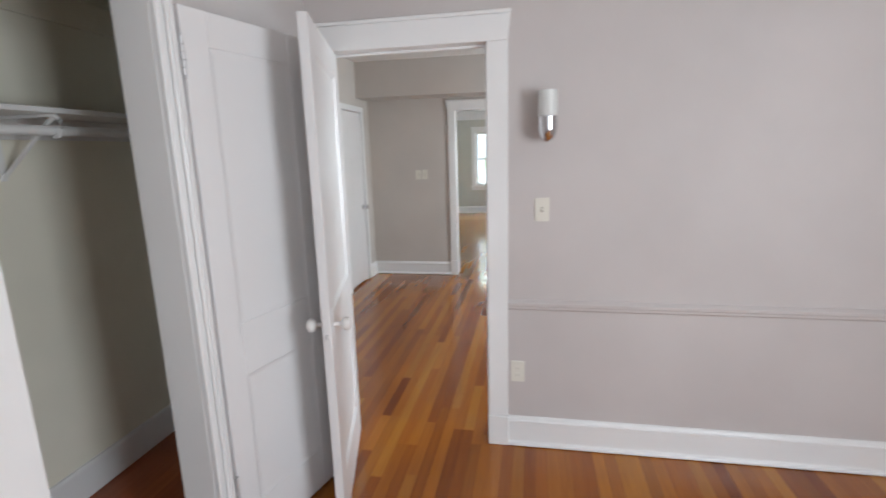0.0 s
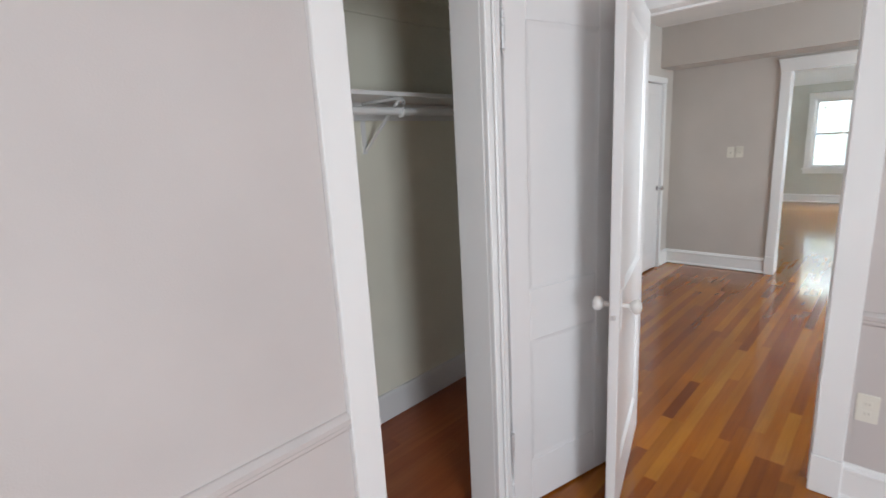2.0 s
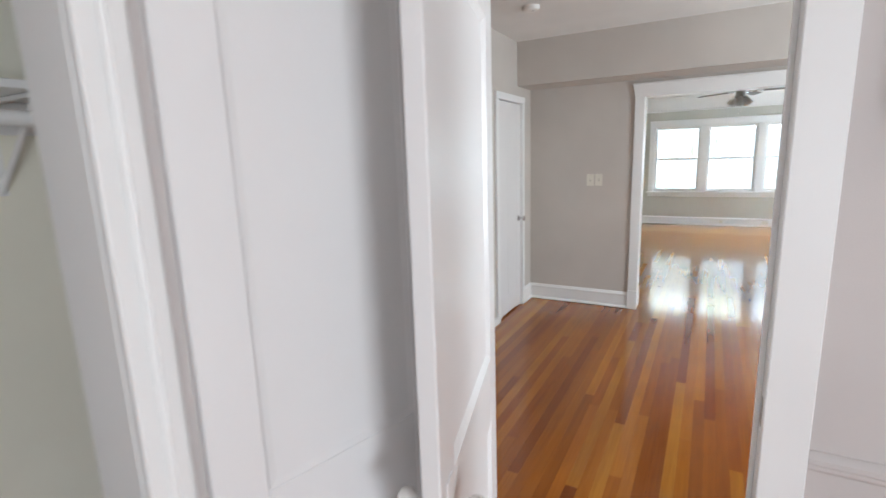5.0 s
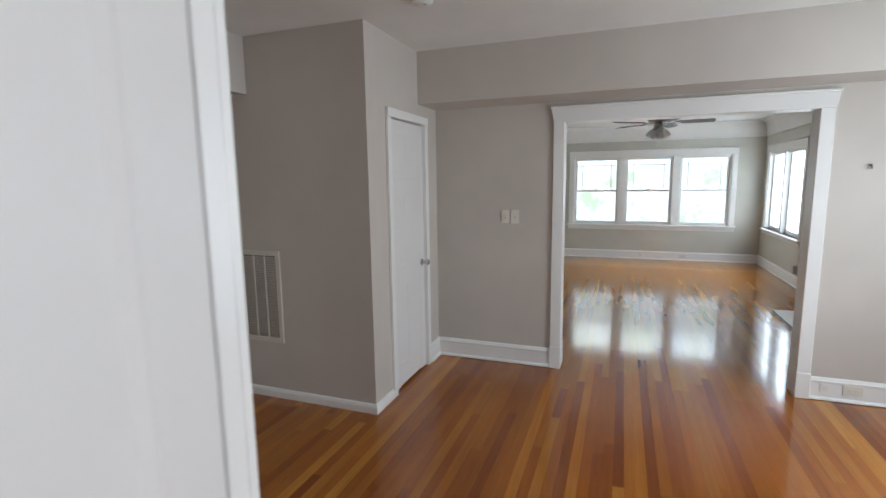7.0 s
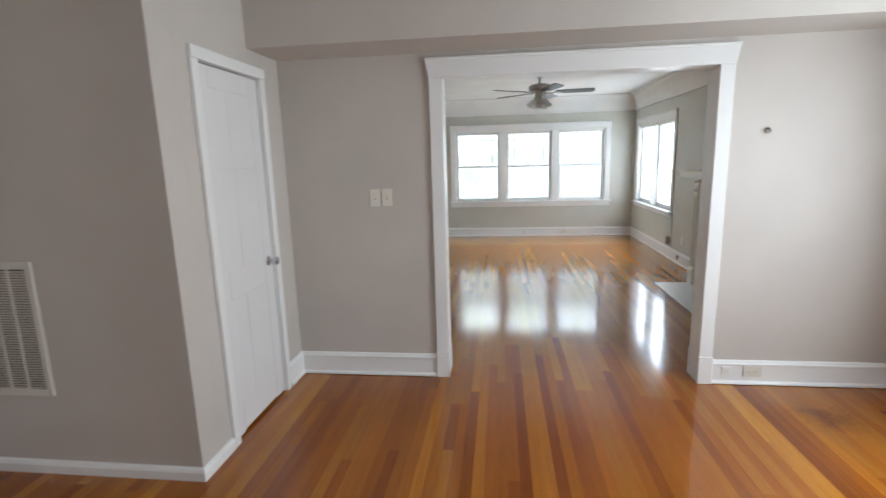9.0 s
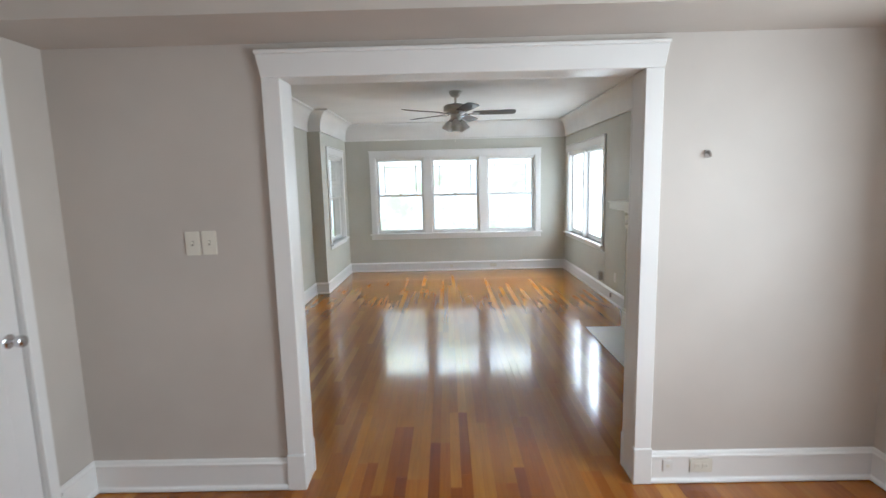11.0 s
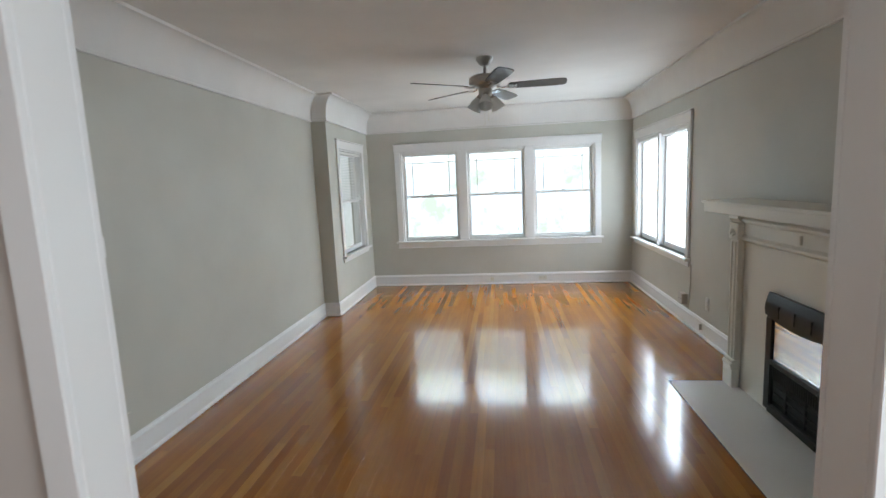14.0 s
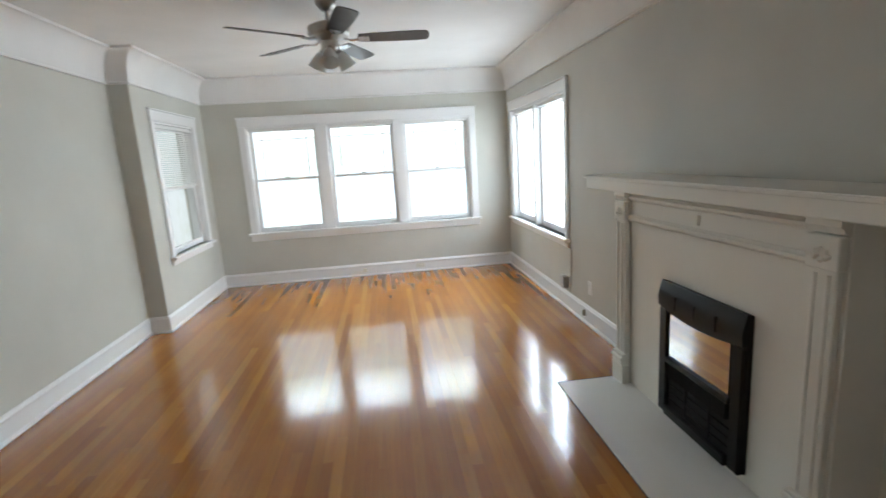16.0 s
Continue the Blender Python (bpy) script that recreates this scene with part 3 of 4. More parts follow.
# ---- closet fittings ----
shelf = thing("closet_shelf", pose(-1.225, 0, 0), "white painted wooden closet shelf on a wall cleat", "shelf")
part("shelf_board", bbox(0.0, 0.31, 0.6, 2.88, 1.736, 1.756, 0.002), M_TRIM, shelf)
part("cleat", bbox(0.0, 0.019, 0.6, 2.88, 1.65, 1.736, 0.002), M_TRIM, shelf)
rod = bmesh.new()
tube(rod, [(-0.94, 0.6, 1.673), (-0.94, 2.88, 1.673)], 0.018, 16)
tagged(part("closet_rod", rod, M_TRIM, smooth=True), "white painted round hanging rod under the closet shelf", "closet rod")
br = thing("shelf_bracket", pose(-1.225, 2.1, 1.488), "white metal shelf and rod bracket screwed to the closet wall", "bracket")
part("wall_plate", bbox(0.0, 0.006, -0.014, 0.014, 0.0, 0.245, 0.001), M_TRIM, br)
part("top_arm", bbox(0.0, 0.29, -0.01, 0.01, 0.236, 0.247, 0.001), M_TRIM, br)
bm = bmesh.new()
tube(bm, [(0.004, 0, 0.01), (0.14, 0, 0.12), (0.27, 0, 0.225), (0.29, 0, 0.236)], 0.008, 8)
part("brace", bm, M_TRIM, br, smooth=True)
bm = bmesh.new()
tube(bm, [(0.29, 0, 0.24), (0.312, 0, 0.225), (0.314, 0, 0.19), (0.3, 0, 0.166), (0.28, 0, 0.164)], 0.009, 8)
part("rod_hook", bm, M_TRIM, br, smooth=True)
tagged(part("closet_cleat", bbox(-1.225, -1.207, 0.6, 2.88, 2.15, 2.27, 0.002), M_CLOSET), "cream painted board along the top of the closet wall", "trim", kind="structure")

M_SLOT = paint("shaded_ivory", (0.42, 0.39, 0.33), 0.6, 100, 0, 0.02)
# ---- switches, outlets, small wall fittings ----
def light_switch(m, mat, label, group="", w=0.07):
    root = thing("light_switch", m, label, "light switch", group)
    part("plate", bbox(-w / 2, w / 2, -0.006, 0.004, -0.0575, 0.0575, 0.003, 2), mat, root)
    part("toggle_slot", bbox(-0.006, 0.006, -0.0068, -0.006, -0.012, 0.012, 0), M_SLOT, root)
    bm = bbox(-0.0045, 0.0045, -0.018, -0.006, -0.004, 0.006, 0.0015)
    bmesh.ops.rotate(bm, verts=bm.verts[:], cent=(0, -0.006, 0), matrix=Matrix.Rotation(radians(-25), 3, "X"))
    part("toggle", bm, mat, root)
    for z in (-0.03, 0.03):
        bm = bmesh.new()
        lathe(bm, [(0, 0), (0.0032, 0), (0.0025, 0.0012), (0, 0.0014)], Matrix.Translation((0, -0.006, z)) @ Matrix.Rotation(radians(90), 4, "X"), 10)
        part("screw", bm, mat, root)
    return root


def outlet(m, mat, label, group="", w=0.07, h=0.115, kind="duplex"):
    root = thing("outlet", m, label, "outlet", group)
    part("plate", bbox(-w / 2, w / 2, -0.007, 0.004, -h / 2, h / 2, 0.003, 2), mat, root)
    if kind == "duplex":
        for s in (-1, 1):
            cx, cz = (0, s * 0.02) if h > w else (s * 0.02, 0)
            face = part("receptacle", bbox(cx - 0.014, cx + 0.014, -0.009, -0.007, cz - 0.013, cz + 0.013, 0.002), mat, root)
            for dx in (-0.006, 0.006):
                part("slot", bbox(cx + dx - 0.0012, cx + dx + 0.0012, -0.0095, -0.0088, cz - 0.005, cz + 0.005, 0), M_SLOT, face)
    else:
        part("jack", bbox(-0.009, 0.009, -0.0085, -0.007, -0.008, 0.008, 0.001), M_PLATE, root)
    return root


light_switch(wall_pose(0.875, AY1, 1.268, "-y"), M_PLATE, "ivory toggle light switch plate on the bedroom wall")
outlet(wall_pose(0.762, AY1, 0.42, "-y"), M_PLATE, "ivory duplex outlet plate on the bedroom wall")
light_switch(wall_pose(-0.584, BY1, 1.277, "-y"), M_PLATE, "ivory toggle light switch plate beside its twin", "paired switches")
light_switch(wall_pose(-0.503, BY1, 1.279, "-y"), M_PLATE, "ivory toggle light switch plate beside its twin", "paired switches")
outlet(wall_pose(1.728, BY1 - 0.016, 0.095, "-y"), M_WHITE_PL, "small white cover box on the dining room baseboard", "", 0.05, 0.06, "cover")
outlet(wall_pose(1.895, BY1 - 0.016, 0.093, "-y"), M_PLATE, "ivory outlet plate mounted sideways in the baseboard", "", 0.115, 0.072)
light_switch(wall_pose(CX0, 7.845, 1.262, "+x"), M_WHITE_PL, "white toggle light switch plate on the living room wall")
outlet(wall_pose(CX0, 7.855, 0.272, "+x"), M_WALL_C, "blank outlet plate painted in the wall colour", "", 0.115, 0.07, "cover")
outlet(wall_pose(0.70, CY1 - 0.021, 0.083, "-y"), M_PLATE, "small ivory cover on the living room baseboard", "", 0.05, 0.05, "cover")
outlet(wall_pose(1.44, CY1 - 0.021, 0.088, "-y"), M_PLATE, "ivory outlet plate mounted sideways in the baseboard", "", 0.115, 0.06)
outlet(wall_pose(CX1, 10.03, 0.33, "-x"), M_WHITE_PL, "white duplex outlet plate near the fireplace")
cab = thing("cable_plate", wall_pose(CX1 - 0.016, 10.09, 0.1, "-x"), "small white baseboard plate with a short cable stub", "cable plate")
part("plate", bbox(-0.025, 0.025, -0.005, 0, -0.035, 0.035, 0.002), M_WHITE_PL, cab)
part("cable_stub", bbox(-0.006, 0.006, -0.03, -0.005, -0.028, 0.03, 0.004), M_SLOT, cab, "dull cable stub")

jb = thing("junction_box", wall_pose(CX1, 10.56, 0.26, "-x"), "grey metal junction box above the baseboard", "junction box")
M_GREY = paint("grey_box_paint", (0.5, 0.485, 0.47), 0.45, 120, 0.1, 0.08)
part("housing", bbox(-0.045, 0.045, -0.05, 0, -0.055, 0.055, 0.004), M_GREY, jb)
part("cover", bbox(-0.048, 0.048, -0.054, -0.05, -0.058, 0.058, 0.002), M_GREY, jb)
for s in (-1, 1):
    part("screw", bbox(s * 0.03 - 0.004, s * 0.03 + 0.004, -0.0565, -0.054, -0.004, 0.004, 0.001), M_DARK, jb)
bm = bmesh.new()
tube(bm, [(CX1 - 0.005, 10.42, 0.63), (CX1 - 0.005, 10.43, 0.45), (CX1 - 0.005, 10.44, 0.3), (CX1 - 0.008, 10.46, 0.168)], 0.0035, 6)
tagged(part("cable", bm, M_WALL_C, smooth=True), "thin painted cable running down from the window sill", "cable")

M_DULL = paint("tarnished_hook_metal", (0.3, 0.27, 0.25), 0.6, 150, 0.1, 0.15)
hook = thing("wall_hook", wall_pose(1.86, BY1, 1.642, "-y"), "small dull metal hook on the dining room wall", "hook")
part("base", bbox(-0.012, 0.012, -0.004, 0, -0.018, 0.018, 0.001), M_DULL, hook)
bm = bmesh.new()
tube(bm, [(0, -0.003, 0.006), (0, -0.02, 0.008), (0, -0.032, -0.002), (0, -0.034, -0.014)], [0.007, 0.006, 0.006, 0.005], 8)
part("prong", bm, M_DULL, hook, smooth=True)

# wall sconce
sc = thing("wall_sconce", wall_pose(0.893, AY1, 1.675, "-y"), "chrome wall sconce with a frosted glass shade", "wall lamp")
bm = bmesh.new()
lathe(bm, [(0, 0), (0.05, 0), (0.05, 0.008), (0.042, 0.016), (0, 0.018)], Matrix.Rotation(radians(90), 4, "X") @ Matrix.Diagonal((0.8, 1.75, 1, 1)), 32)
part("backplate", bm, M_CHROME, sc, smooth=True)
bm = bmesh.new()
tube(bm, [(0, -0.015, -0.01), (0, -0.05, -0.012), (0, -0.085, -0.012)], 0.012, 12)
part("arm", bm, M_CHROME, sc, smooth=True)
bm = bmesh.new()
lathe(bm, [(0, -0.085), (0.02, -0.083), (0.036, -0.066), (0.043, -0.035), (0.044, 0.02), (0.04, 0.024), (0, 0.024)], Matrix.Translation((0, -0.095, 0)), 28)
part("cup", bm, M_CHROME, sc, smooth=True)
M_FROST, ntf, bf = nodes_of("frosted_glass")
bf.inputs["Base Color"].default_value = (0.9, 0.91, 0.89, 1)
bf.inputs["Roughness"].default_value = 0.35
bf.inputs["Transmission Weight"].default_value = 0.3
fn = noise_of(ntf, 120, 2, position(ntf))
bump(ntf, bf, fn.outputs["Fac"], 0.1, 0.001)
bm = bmesh.new()
lathe(bm, [(0.034, 0.022), (0.041, 0.03), (0.043, 0.07), (0.042, 0.135), (0.039, 0.135), (0.04, 0.07), (0.034, 0.026)], Matrix.Translation((0, -0.095, 0)), 28)
part("shade", bm, M_FROST, sc, "frosted glass cylinder shade", smooth=True)

# return air grille
gr = thing("return_air_grille", wall_pose(-2.17, PY, 0.763, "-y"), "white metal return air grille with dark slots", "vent")
W2, H2 = 0.23, 0.34
# dark sheet on the wall behind the grille's slats
M_GRILLE_BACK = paint("dark_grille_backing", (0.13, 0.12, 0.105), 0.9, 300, 0.3, 0.15)
M_GRILLE = paint("grille_enamel", (0.66, 0.62, 0.56), 0.4, 100, 0.05, 0.03)
for nm, q in (("frame_side", (-W2, -W2 + 0.035, -H2, H2)), ("frame_side", (W2 - 0.035, W2, -H2, H2)), ("frame_rail", (-W2 + 0.035, W2 - 0.035, -H2, -H2 + 0.035)), ("frame_rail", (-W2 + 0.035, W2 - 0.035, H2 - 0.035, H2))):
    part(nm, bbox(q[0], q[1], -0.012, 0, q[2], q[3], 0.002), M_GRILLE, gr)
part("backing", bbox(-W2 + 0.035, W2 - 0.035, -0.002, -0.0005, -H2 + 0.035, H2 - 0.035, 0), M_GRILLE_BACK, gr)
for i in (1, 2, 3):
    x = -W2 + 0.035 + i * (2 * W2 - 0.07) / 4
    part("divider", bbox(x - 0.005, x + 0.005, -0.011, -0.002, -H2 + 0.035, H2 - 0.035, 0.001), M_GRILLE, gr)
slat = bbox(-W2 + 0.037, W2 - 0.037, -0.0085, -0.0078, -0.006, 0.006, 0)
bmesh.ops.rotate(slat, verts=slat.verts[:], cent=(0, -0.0065, 0), matrix=Matrix.Rotation(radians(28), 3, "X"))
first = part("slat", slat, M_GRILLE, gr, m=Matrix.Translation((0, 0, -H2 + 0.045)))
for i in range(1, 47):
    ob = new("slat", first.data)
    ob.parent, ob.matrix_basis = gr, Matrix.Translation((0, 0, -H2 + 0.045 + i * 0.0128))

# grille in the alcove soffit
sv = thing("ceiling_vent", wall_pose(-2.138, 4.33, 2.395, "+x"), "small grey air register in the soffit above the alcove", "vent")
part("backing", bbox(-0.14, 0.14, -0.003, -0.0005, -0.06, 0.06, 0), M_GREY, sv)
for q in ((-0.16, -0.14, -0.08, 0.08), (0.14, 0.16, -0.08, 0.08), (-0.14, 0.14, -0.08, -0.06), (-0.14, 0.14, 0.06, 0.08)):
    part("frame", bbox(q[0], q[1], -0.009, 0, q[2], q[3], 0.002), M_WALL_B, sv)
for i in range(7):
    part("slat", bbox(-0.138, 0.138, -0.009, -0.003, -0.052 + i * 0.017, -0.047 + i * 0.017, 0), M_GREY, sv)

# smoke detector
sd = thing("smoke_detector", pose(-0.735, 5.07, CEIL_B, 180), "white round smoke detector on the dining room ceiling", "smoke detector")
bm = bmesh.new()
lathe(bm, [(0, 0), (0.062, 0), (0.062, 0.012), (0.055, 0.026), (0.05, 0.03), (0.02, 0.034), (0, 0.034)], None, 28)
part("housing", bm, M_WHITE_PL, sd, smooth=True)
bm = bmesh.new()
lathe(bm, [(0, 0.034), (0.009, 0.034), (0.008, 0.037), (0, 0.037)], Matrix.Translation((0.02, 0.01, 0)), 12)
part("button", bm, M_GREY, sd)

# ---- ceiling fan ----
FX, FY = 0.765, 9.83
fan = thing("ceiling_fan", pose(FX, FY, CEIL_C), "brushed nickel ceiling fan with five dark blades and glass shades", "ceiling fan")
bm = bmesh.new()
lathe(bm, [(0, 0), (0.072, 0), (0.072, -0.02), (0.06, -0.04), (0.04, -0.062), (0.022, -0.07), (0, -0.07)], None, 28)
part("canopy", bm, M_NICKEL, fan, smooth=True)
bm = bmesh.new()
tube(bm, [(0, 0, -0.06), (0, 0, -0.15)], 0.013, 14)
part("downrod", bm, M_NICKEL, fan, smooth=True)
bm = bmesh.new()
lathe(bm, [(0, -0.135), (0.05, -0.137), (0.11, -0.15), (0.137, -0.168), (0.14, -0.215), (0.128, -0.232), (0.08, -0.245), (0.06, -0.262), (0.058, -0.30), (0.05, -0.318), (0.03, -0.33), (0, -0.332)], None, 36)
part("motor_housing", bm, M_NICKEL, fan, smooth=True)
M_BLADE = wood_floor("dark_blade_veneer", False, [(0.05, 0.042, 0.038), (0.06, 0.05, 0.045)], 0.35)
M_SHADE = M_FROST
for k in range(5):
    a = -3 + 72 * k
    rot = Matrix.Rotation(radians(a), 4, "Z")
    bm = bmesh.new()
    ring = [(0.2, 0.052), (0.3, 0.06), (0.45, 0.066), (0.6, 0.068), (0.655, 0.064), (0.675, 0.05), (0.682, 0.025)]
    outline = [(x, y) for x, y in ring] + [(x, -y) for x, y in ring[::-1]]
    up = [bm.verts.new((x, y, 0.003)) for x, y in outline]
    dn = [bm.verts.new((x, y, -0.003)) for x, y in outline]
    bm.faces.new(up)
    bm.faces.new(dn[::-1])
    for i in range(len(up)):
        bm.faces.new((up[i], dn[i], dn[(i + 1) % len(up)], up[(i + 1) % len(up)]))
    bl = part("blade", bm, M_BLADE, fan, m=rot @ Matrix.Translation((0, 0, -0.245)) @ Matrix.Rotation(radians(-12), 4, "X"))
    bm = bmesh.new()
    tube(bm, [(0.1, 0, 0.0), (0.14, 0, -0.012), (0.18, 0, -0.008), (0.2, 0, -0.006)], 0.009, 8)
    box(bm, 0.19, 0.27, -0.035, 0.035, -0.008, -0.004)
    for y in (-0.022, 0.022):
        lathe(bm, [(0, -0.012), (0.006, -0.011), (0.006, -0.008), (0, -0.008)], Matrix.Translation((0.25, y, 0)), 8)
    part("blade_bracket", bm, M_CHROME, bl)
for k in range(3):
    a = 30 + 120 * k
    m = Matrix.Translation((0, 0, -0.31)) @ Matrix.Rotation(radians(a), 4, "Z") @ Matrix.Translation((0.055, 0, 0)) @ Matrix.Rotation(radians(180 - 32), 4, "Y")
    bm = bmesh.new()
    lathe(bm, [(0, -0.01), (0.018, -0.01), (0.024, 0.015), (0.024, 0.03), (0, 0.03)], m, 18)
    part("lamp_holder", bm, M_NICKEL, fan, smooth=True)
    bm = bmesh.new()
    lathe(bm, [(0.024, 0.02), (0.034, 0.035), (0.047, 0.07), (0.055, 0.105), (0.064, 0.13), (0.061, 0.131), (0.052, 0.105), (0.044, 0.07), (0.03, 0.036), (0.022, 0.024)], m, 24)
    part("shade", bm, M_SHADE, fan, "frosted glass bell shade", smooth=True)
for x, ln in ((0.02, 0.2), (-0.012, 0.23)):
    bm = bmesh.new()
    tube(bm, [(x, -0.02, -0.32), (x, -0.022, -0.32 - ln)], 0.0016, 6)
    lathe(bm, [(0, 0), (0.004, 0.004), (0.005, 0.012), (0, 0.018)], Matrix.Translation((x, -0.022, -0.335 - ln)), 8)
    part("pull_chain", bm, M_PLATE, fan)

# ---- fireplace ----
MC = 8.35
mantel = thing("fireplace_mantel", pose(CX1, MC, 0), "cream painted wooden fireplace mantel with fluted pilasters", "mantel")
part("surround_panel", bbox(-0.19, 0, -0.645, 0.645, 0, 1.07, 0.003), M_MANTEL, mantel)
for s in (-1, 1):
    lo, hi = sorted((s * 0.645, s * 0.757))
    part("side_board", bbox(-0.205, 0, lo, hi, 0, 1.218, 0.004), M_MANTEL, mantel)
    c = s * 0.69
    pil = part("pilaster", bbox(-0.235, -0.205, c - 0.055, c + 0.055, 0.2, 1.05, 0.004), M_MANTEL, mantel)
    for d in (-0.026, 0.026):
        bm = bmesh.new()
        tube(bm, [(-0.235, c + d, 0.215), (-0.235, c + d, 1.035)], 0.009, 10)
        part("reed", bm, M_MANTEL, pil, smooth=True)
    part("plinth", bbox(-0.255, -0.205, c - 0.068, c + 0.068, 0, 0.13, 0.004), M_MANTEL, mantel)
    bm = bmesh.new()
    for z, r in ((0.14, 0.012), (0.165, 0.016), (0.19, 0.009)):
        tube(bm, [(-0.24 - r * 0.5, c - 0.062, z), (-0.24 - r * 0.5, c + 0.062, z)], r, 10)
    box(bm, -0.243, -0.205, c - 0.06, c + 0.06, 0.13, 0.2)
    part("base_moulding", bm, M_MANTEL, mantel, smooth=True)
    cap = part("capital", bbox(-0.245, -0.205, c - 0.062, c + 0.062, 1.05, 1.165, 0.004), M_MANTEL, mantel)
    bm = bmesh.new()
    for k in range(5):
        a = radians(-70 + 35 * k)
        lathe(bm, [(0, 0), (0.012, 0.004), (0.009, 0.022), (0, 0.03)], Matrix.Translation((-0.246, c, 1.085)) @ Matrix.Rotation(-a, 4, "X") @ Matrix.Translation((0, 0, 0.012)), 8)
    lathe(bm, [(0, -0.012), (0.012, 0), (0, 0.012)], Matrix.Translation((-0.247, c, 1.082)), 8)
    part("carved_leaf", bm, M_MANTEL, cap, smooth=True)
    bm = bmesh.new()
    sweep(bm, [(0, 0), (0.02, 0.004), (0.03, 0.02), (0.042, 0.03), (0.042, 0.06), (0, 0.06)], (-0.205, c - 0.066, 1.165), (-0.205, c + 0.066, 1.165), (-1, 0, 0))
    part("capital_moulding", bm, M_MANTEL, mantel, smooth=True)
part("frieze", bbox(-0.2, 0, -0.645, 0.645, 1.07, 1.218, 0.003), M_MANTEL, mantel)
OGEE = [(0, 0), (0.006, 0), (0.012, 0.008), (0.024, 0.014), (0.024, 0.028), (0.012, 0.034), (0.006, 0.042), (0, 0.042)]
for z, nm in ((1.045, "lower_moulding"), (1.165, "upper_moulding")):
    bm = bmesh.new()
    sweep(bm, OGEE, (-0.2, -0.638, z), (-0.2, 0.638, z), (-1, 0, 0))
    part(nm, bm, M_MANTEL, mantel, smooth=True)
for lo, hi in ((-0.645, -0.625), (0.625, 0.645)):
    part("frieze_stop", bbox(-0.218, -0.2, lo, hi, 1.087, 1.165, 0.003), M_MANTEL, mantel)
part("frieze_boss", bbox(-0.216, -0.2, -0.012, 0.012, 1.1, 1.15, 0.004, 2), M_MANTEL, mantel)
part("bed_moulding", bev(bbox(-0.265, 0, -0.92, 0.92, 1.218, 1.233, 0), 0.004, 2), M_MANTEL, mantel)
part("fascia", bbox(-0.325, 0, -0.99, 0.99, 1.231, 1.294, 0.004), M_MANTEL, mantel)
part("mantel_shelf", bbox(-0.342, 0, -1.005, 1.005, 1.294, 1.313, 0.006, 3), M_MANTEL, mantel)

ins = thing("fireplace_insert", pose(CX1 - 0.19, 8.292, 0.052), "black metal gas fireplace insert with a reflective glass front", "fireplace insert")
IW = 0.309
part("body", bbox(-0.02, 0, -IW, IW, 0, 0.725, 0.004), M_BLACK, ins)
for s in (-1, 1):
    lo, hi = sorted((s * IW, s * (IW - 0.07)))
    part("side_frame", bbox(-0.045, -0.02, lo, hi, 0.0, 0.585, 0.006, 2), M_BLACK, ins)
vis = bmesh.new()
n = 12
rows_v = []
for i in range(n + 1):
    f = -1 + 2 * i / n
    y = f * IW
    bulge = 0.005 * (1 - f * f)
    low = 0.555 + 0.03 * f * f
    rows_v.append([vis.verts.new(v) for v in ((-0.02, y, 0.73), (-0.034, y, 0.73), (-0.046 - bulge, y, 0.69), (-0.056 - bulge, y, 0.645), (-0.052 - bulge, y, low + 0.012), (-0.02, y, low))])
for a, b in zip(rows_v, rows_v[1:]):
    for j in range(5):
        vis.faces.new((a[j], a[j + 1], b[j + 1], b[j]))
for r in (rows_v[0], rows_v[-1]):
    vis.faces.new(r)
visor = part("visor", vis, M_BLACK, ins, smooth=True)
for y in (-0.15, 0.0, 0.15):
    part("visor_rib", bbox(-0.063, -0.05, y - 0.002, y + 0.002, 0.605, 0.675, 0.001), M_BLACK, visor)
M_MIRROR, ntm, bmr = nodes_of("reflective_fire_glass")
bmr.inputs["Base Color"].default_value = (0.8, 0.82, 0.84, 1)
bmr.inputs["Metallic"].default_value, bmr.inputs["Roughness"].default_value = 1.0, 0.03
sm = noise_of(ntm, 6, 3, position(ntm))
bump(ntm, bmr, sm.outputs["Fac"], 0.05, 0.002)
part("glass_front", bbox(-0.038, -0.028, -0.222, 0.222, 0.33, 0.585, 0.001), M_MIRROR, ins, "mirror-like glass front")
part("glass_rail", bbox(-0.055, -0.028, -0.235, 0.235, 0.3, 0.33, 0.004), M_BLACK, ins)
part("base_rail", bbox(-0.058, -0.028, -0.235, 0.235, 0.0, 0.05, 0.004), M_BLACK, ins)
for i in range(22):
    y = -0.21 + i * 0.02
    part("vent_fin", bbox(-0.046, -0.02, y - 0.004, y + 0.004, 0.215, 0.3, 0.001), M_BLACK, ins)
for i in range(3):
    bm = bbox(-0.032, -0.02, -0.225, 0.225, 0.075 + i * 0.045, 0.083 + i * 0.045, 0.001)
    part("louvre", bm, M_BLACK, ins)
for y in (-0.09, 0.09):
    part("grille_post", bbox(-0.034, -0.02, y - 0.005, y + 0.005, 0.05, 0.215, 0.001), M_BLACK, ins)

hearth = thing("hearth", pose(0, 0, 0), "pale painted flush hearth with a dark edge strip", "hearth", kind="structure")
part("hearth_slab", bbox(2.07, CX1 - 0.19, 7.57, 9.095, -0.01, 0.005, 0.002), M_HEARTH, hearth)
for q in ((2.066, 2.07, 7.57, 9.095), (2.07, CX1 - 0.2, 9.095, 9.105), (2.07, CX1 - 0.2, 7.556, 7.57)):
    part("edge_strip", bbox(*q, -0.01, 0.0042, 0.001), M_SUB, hearth)

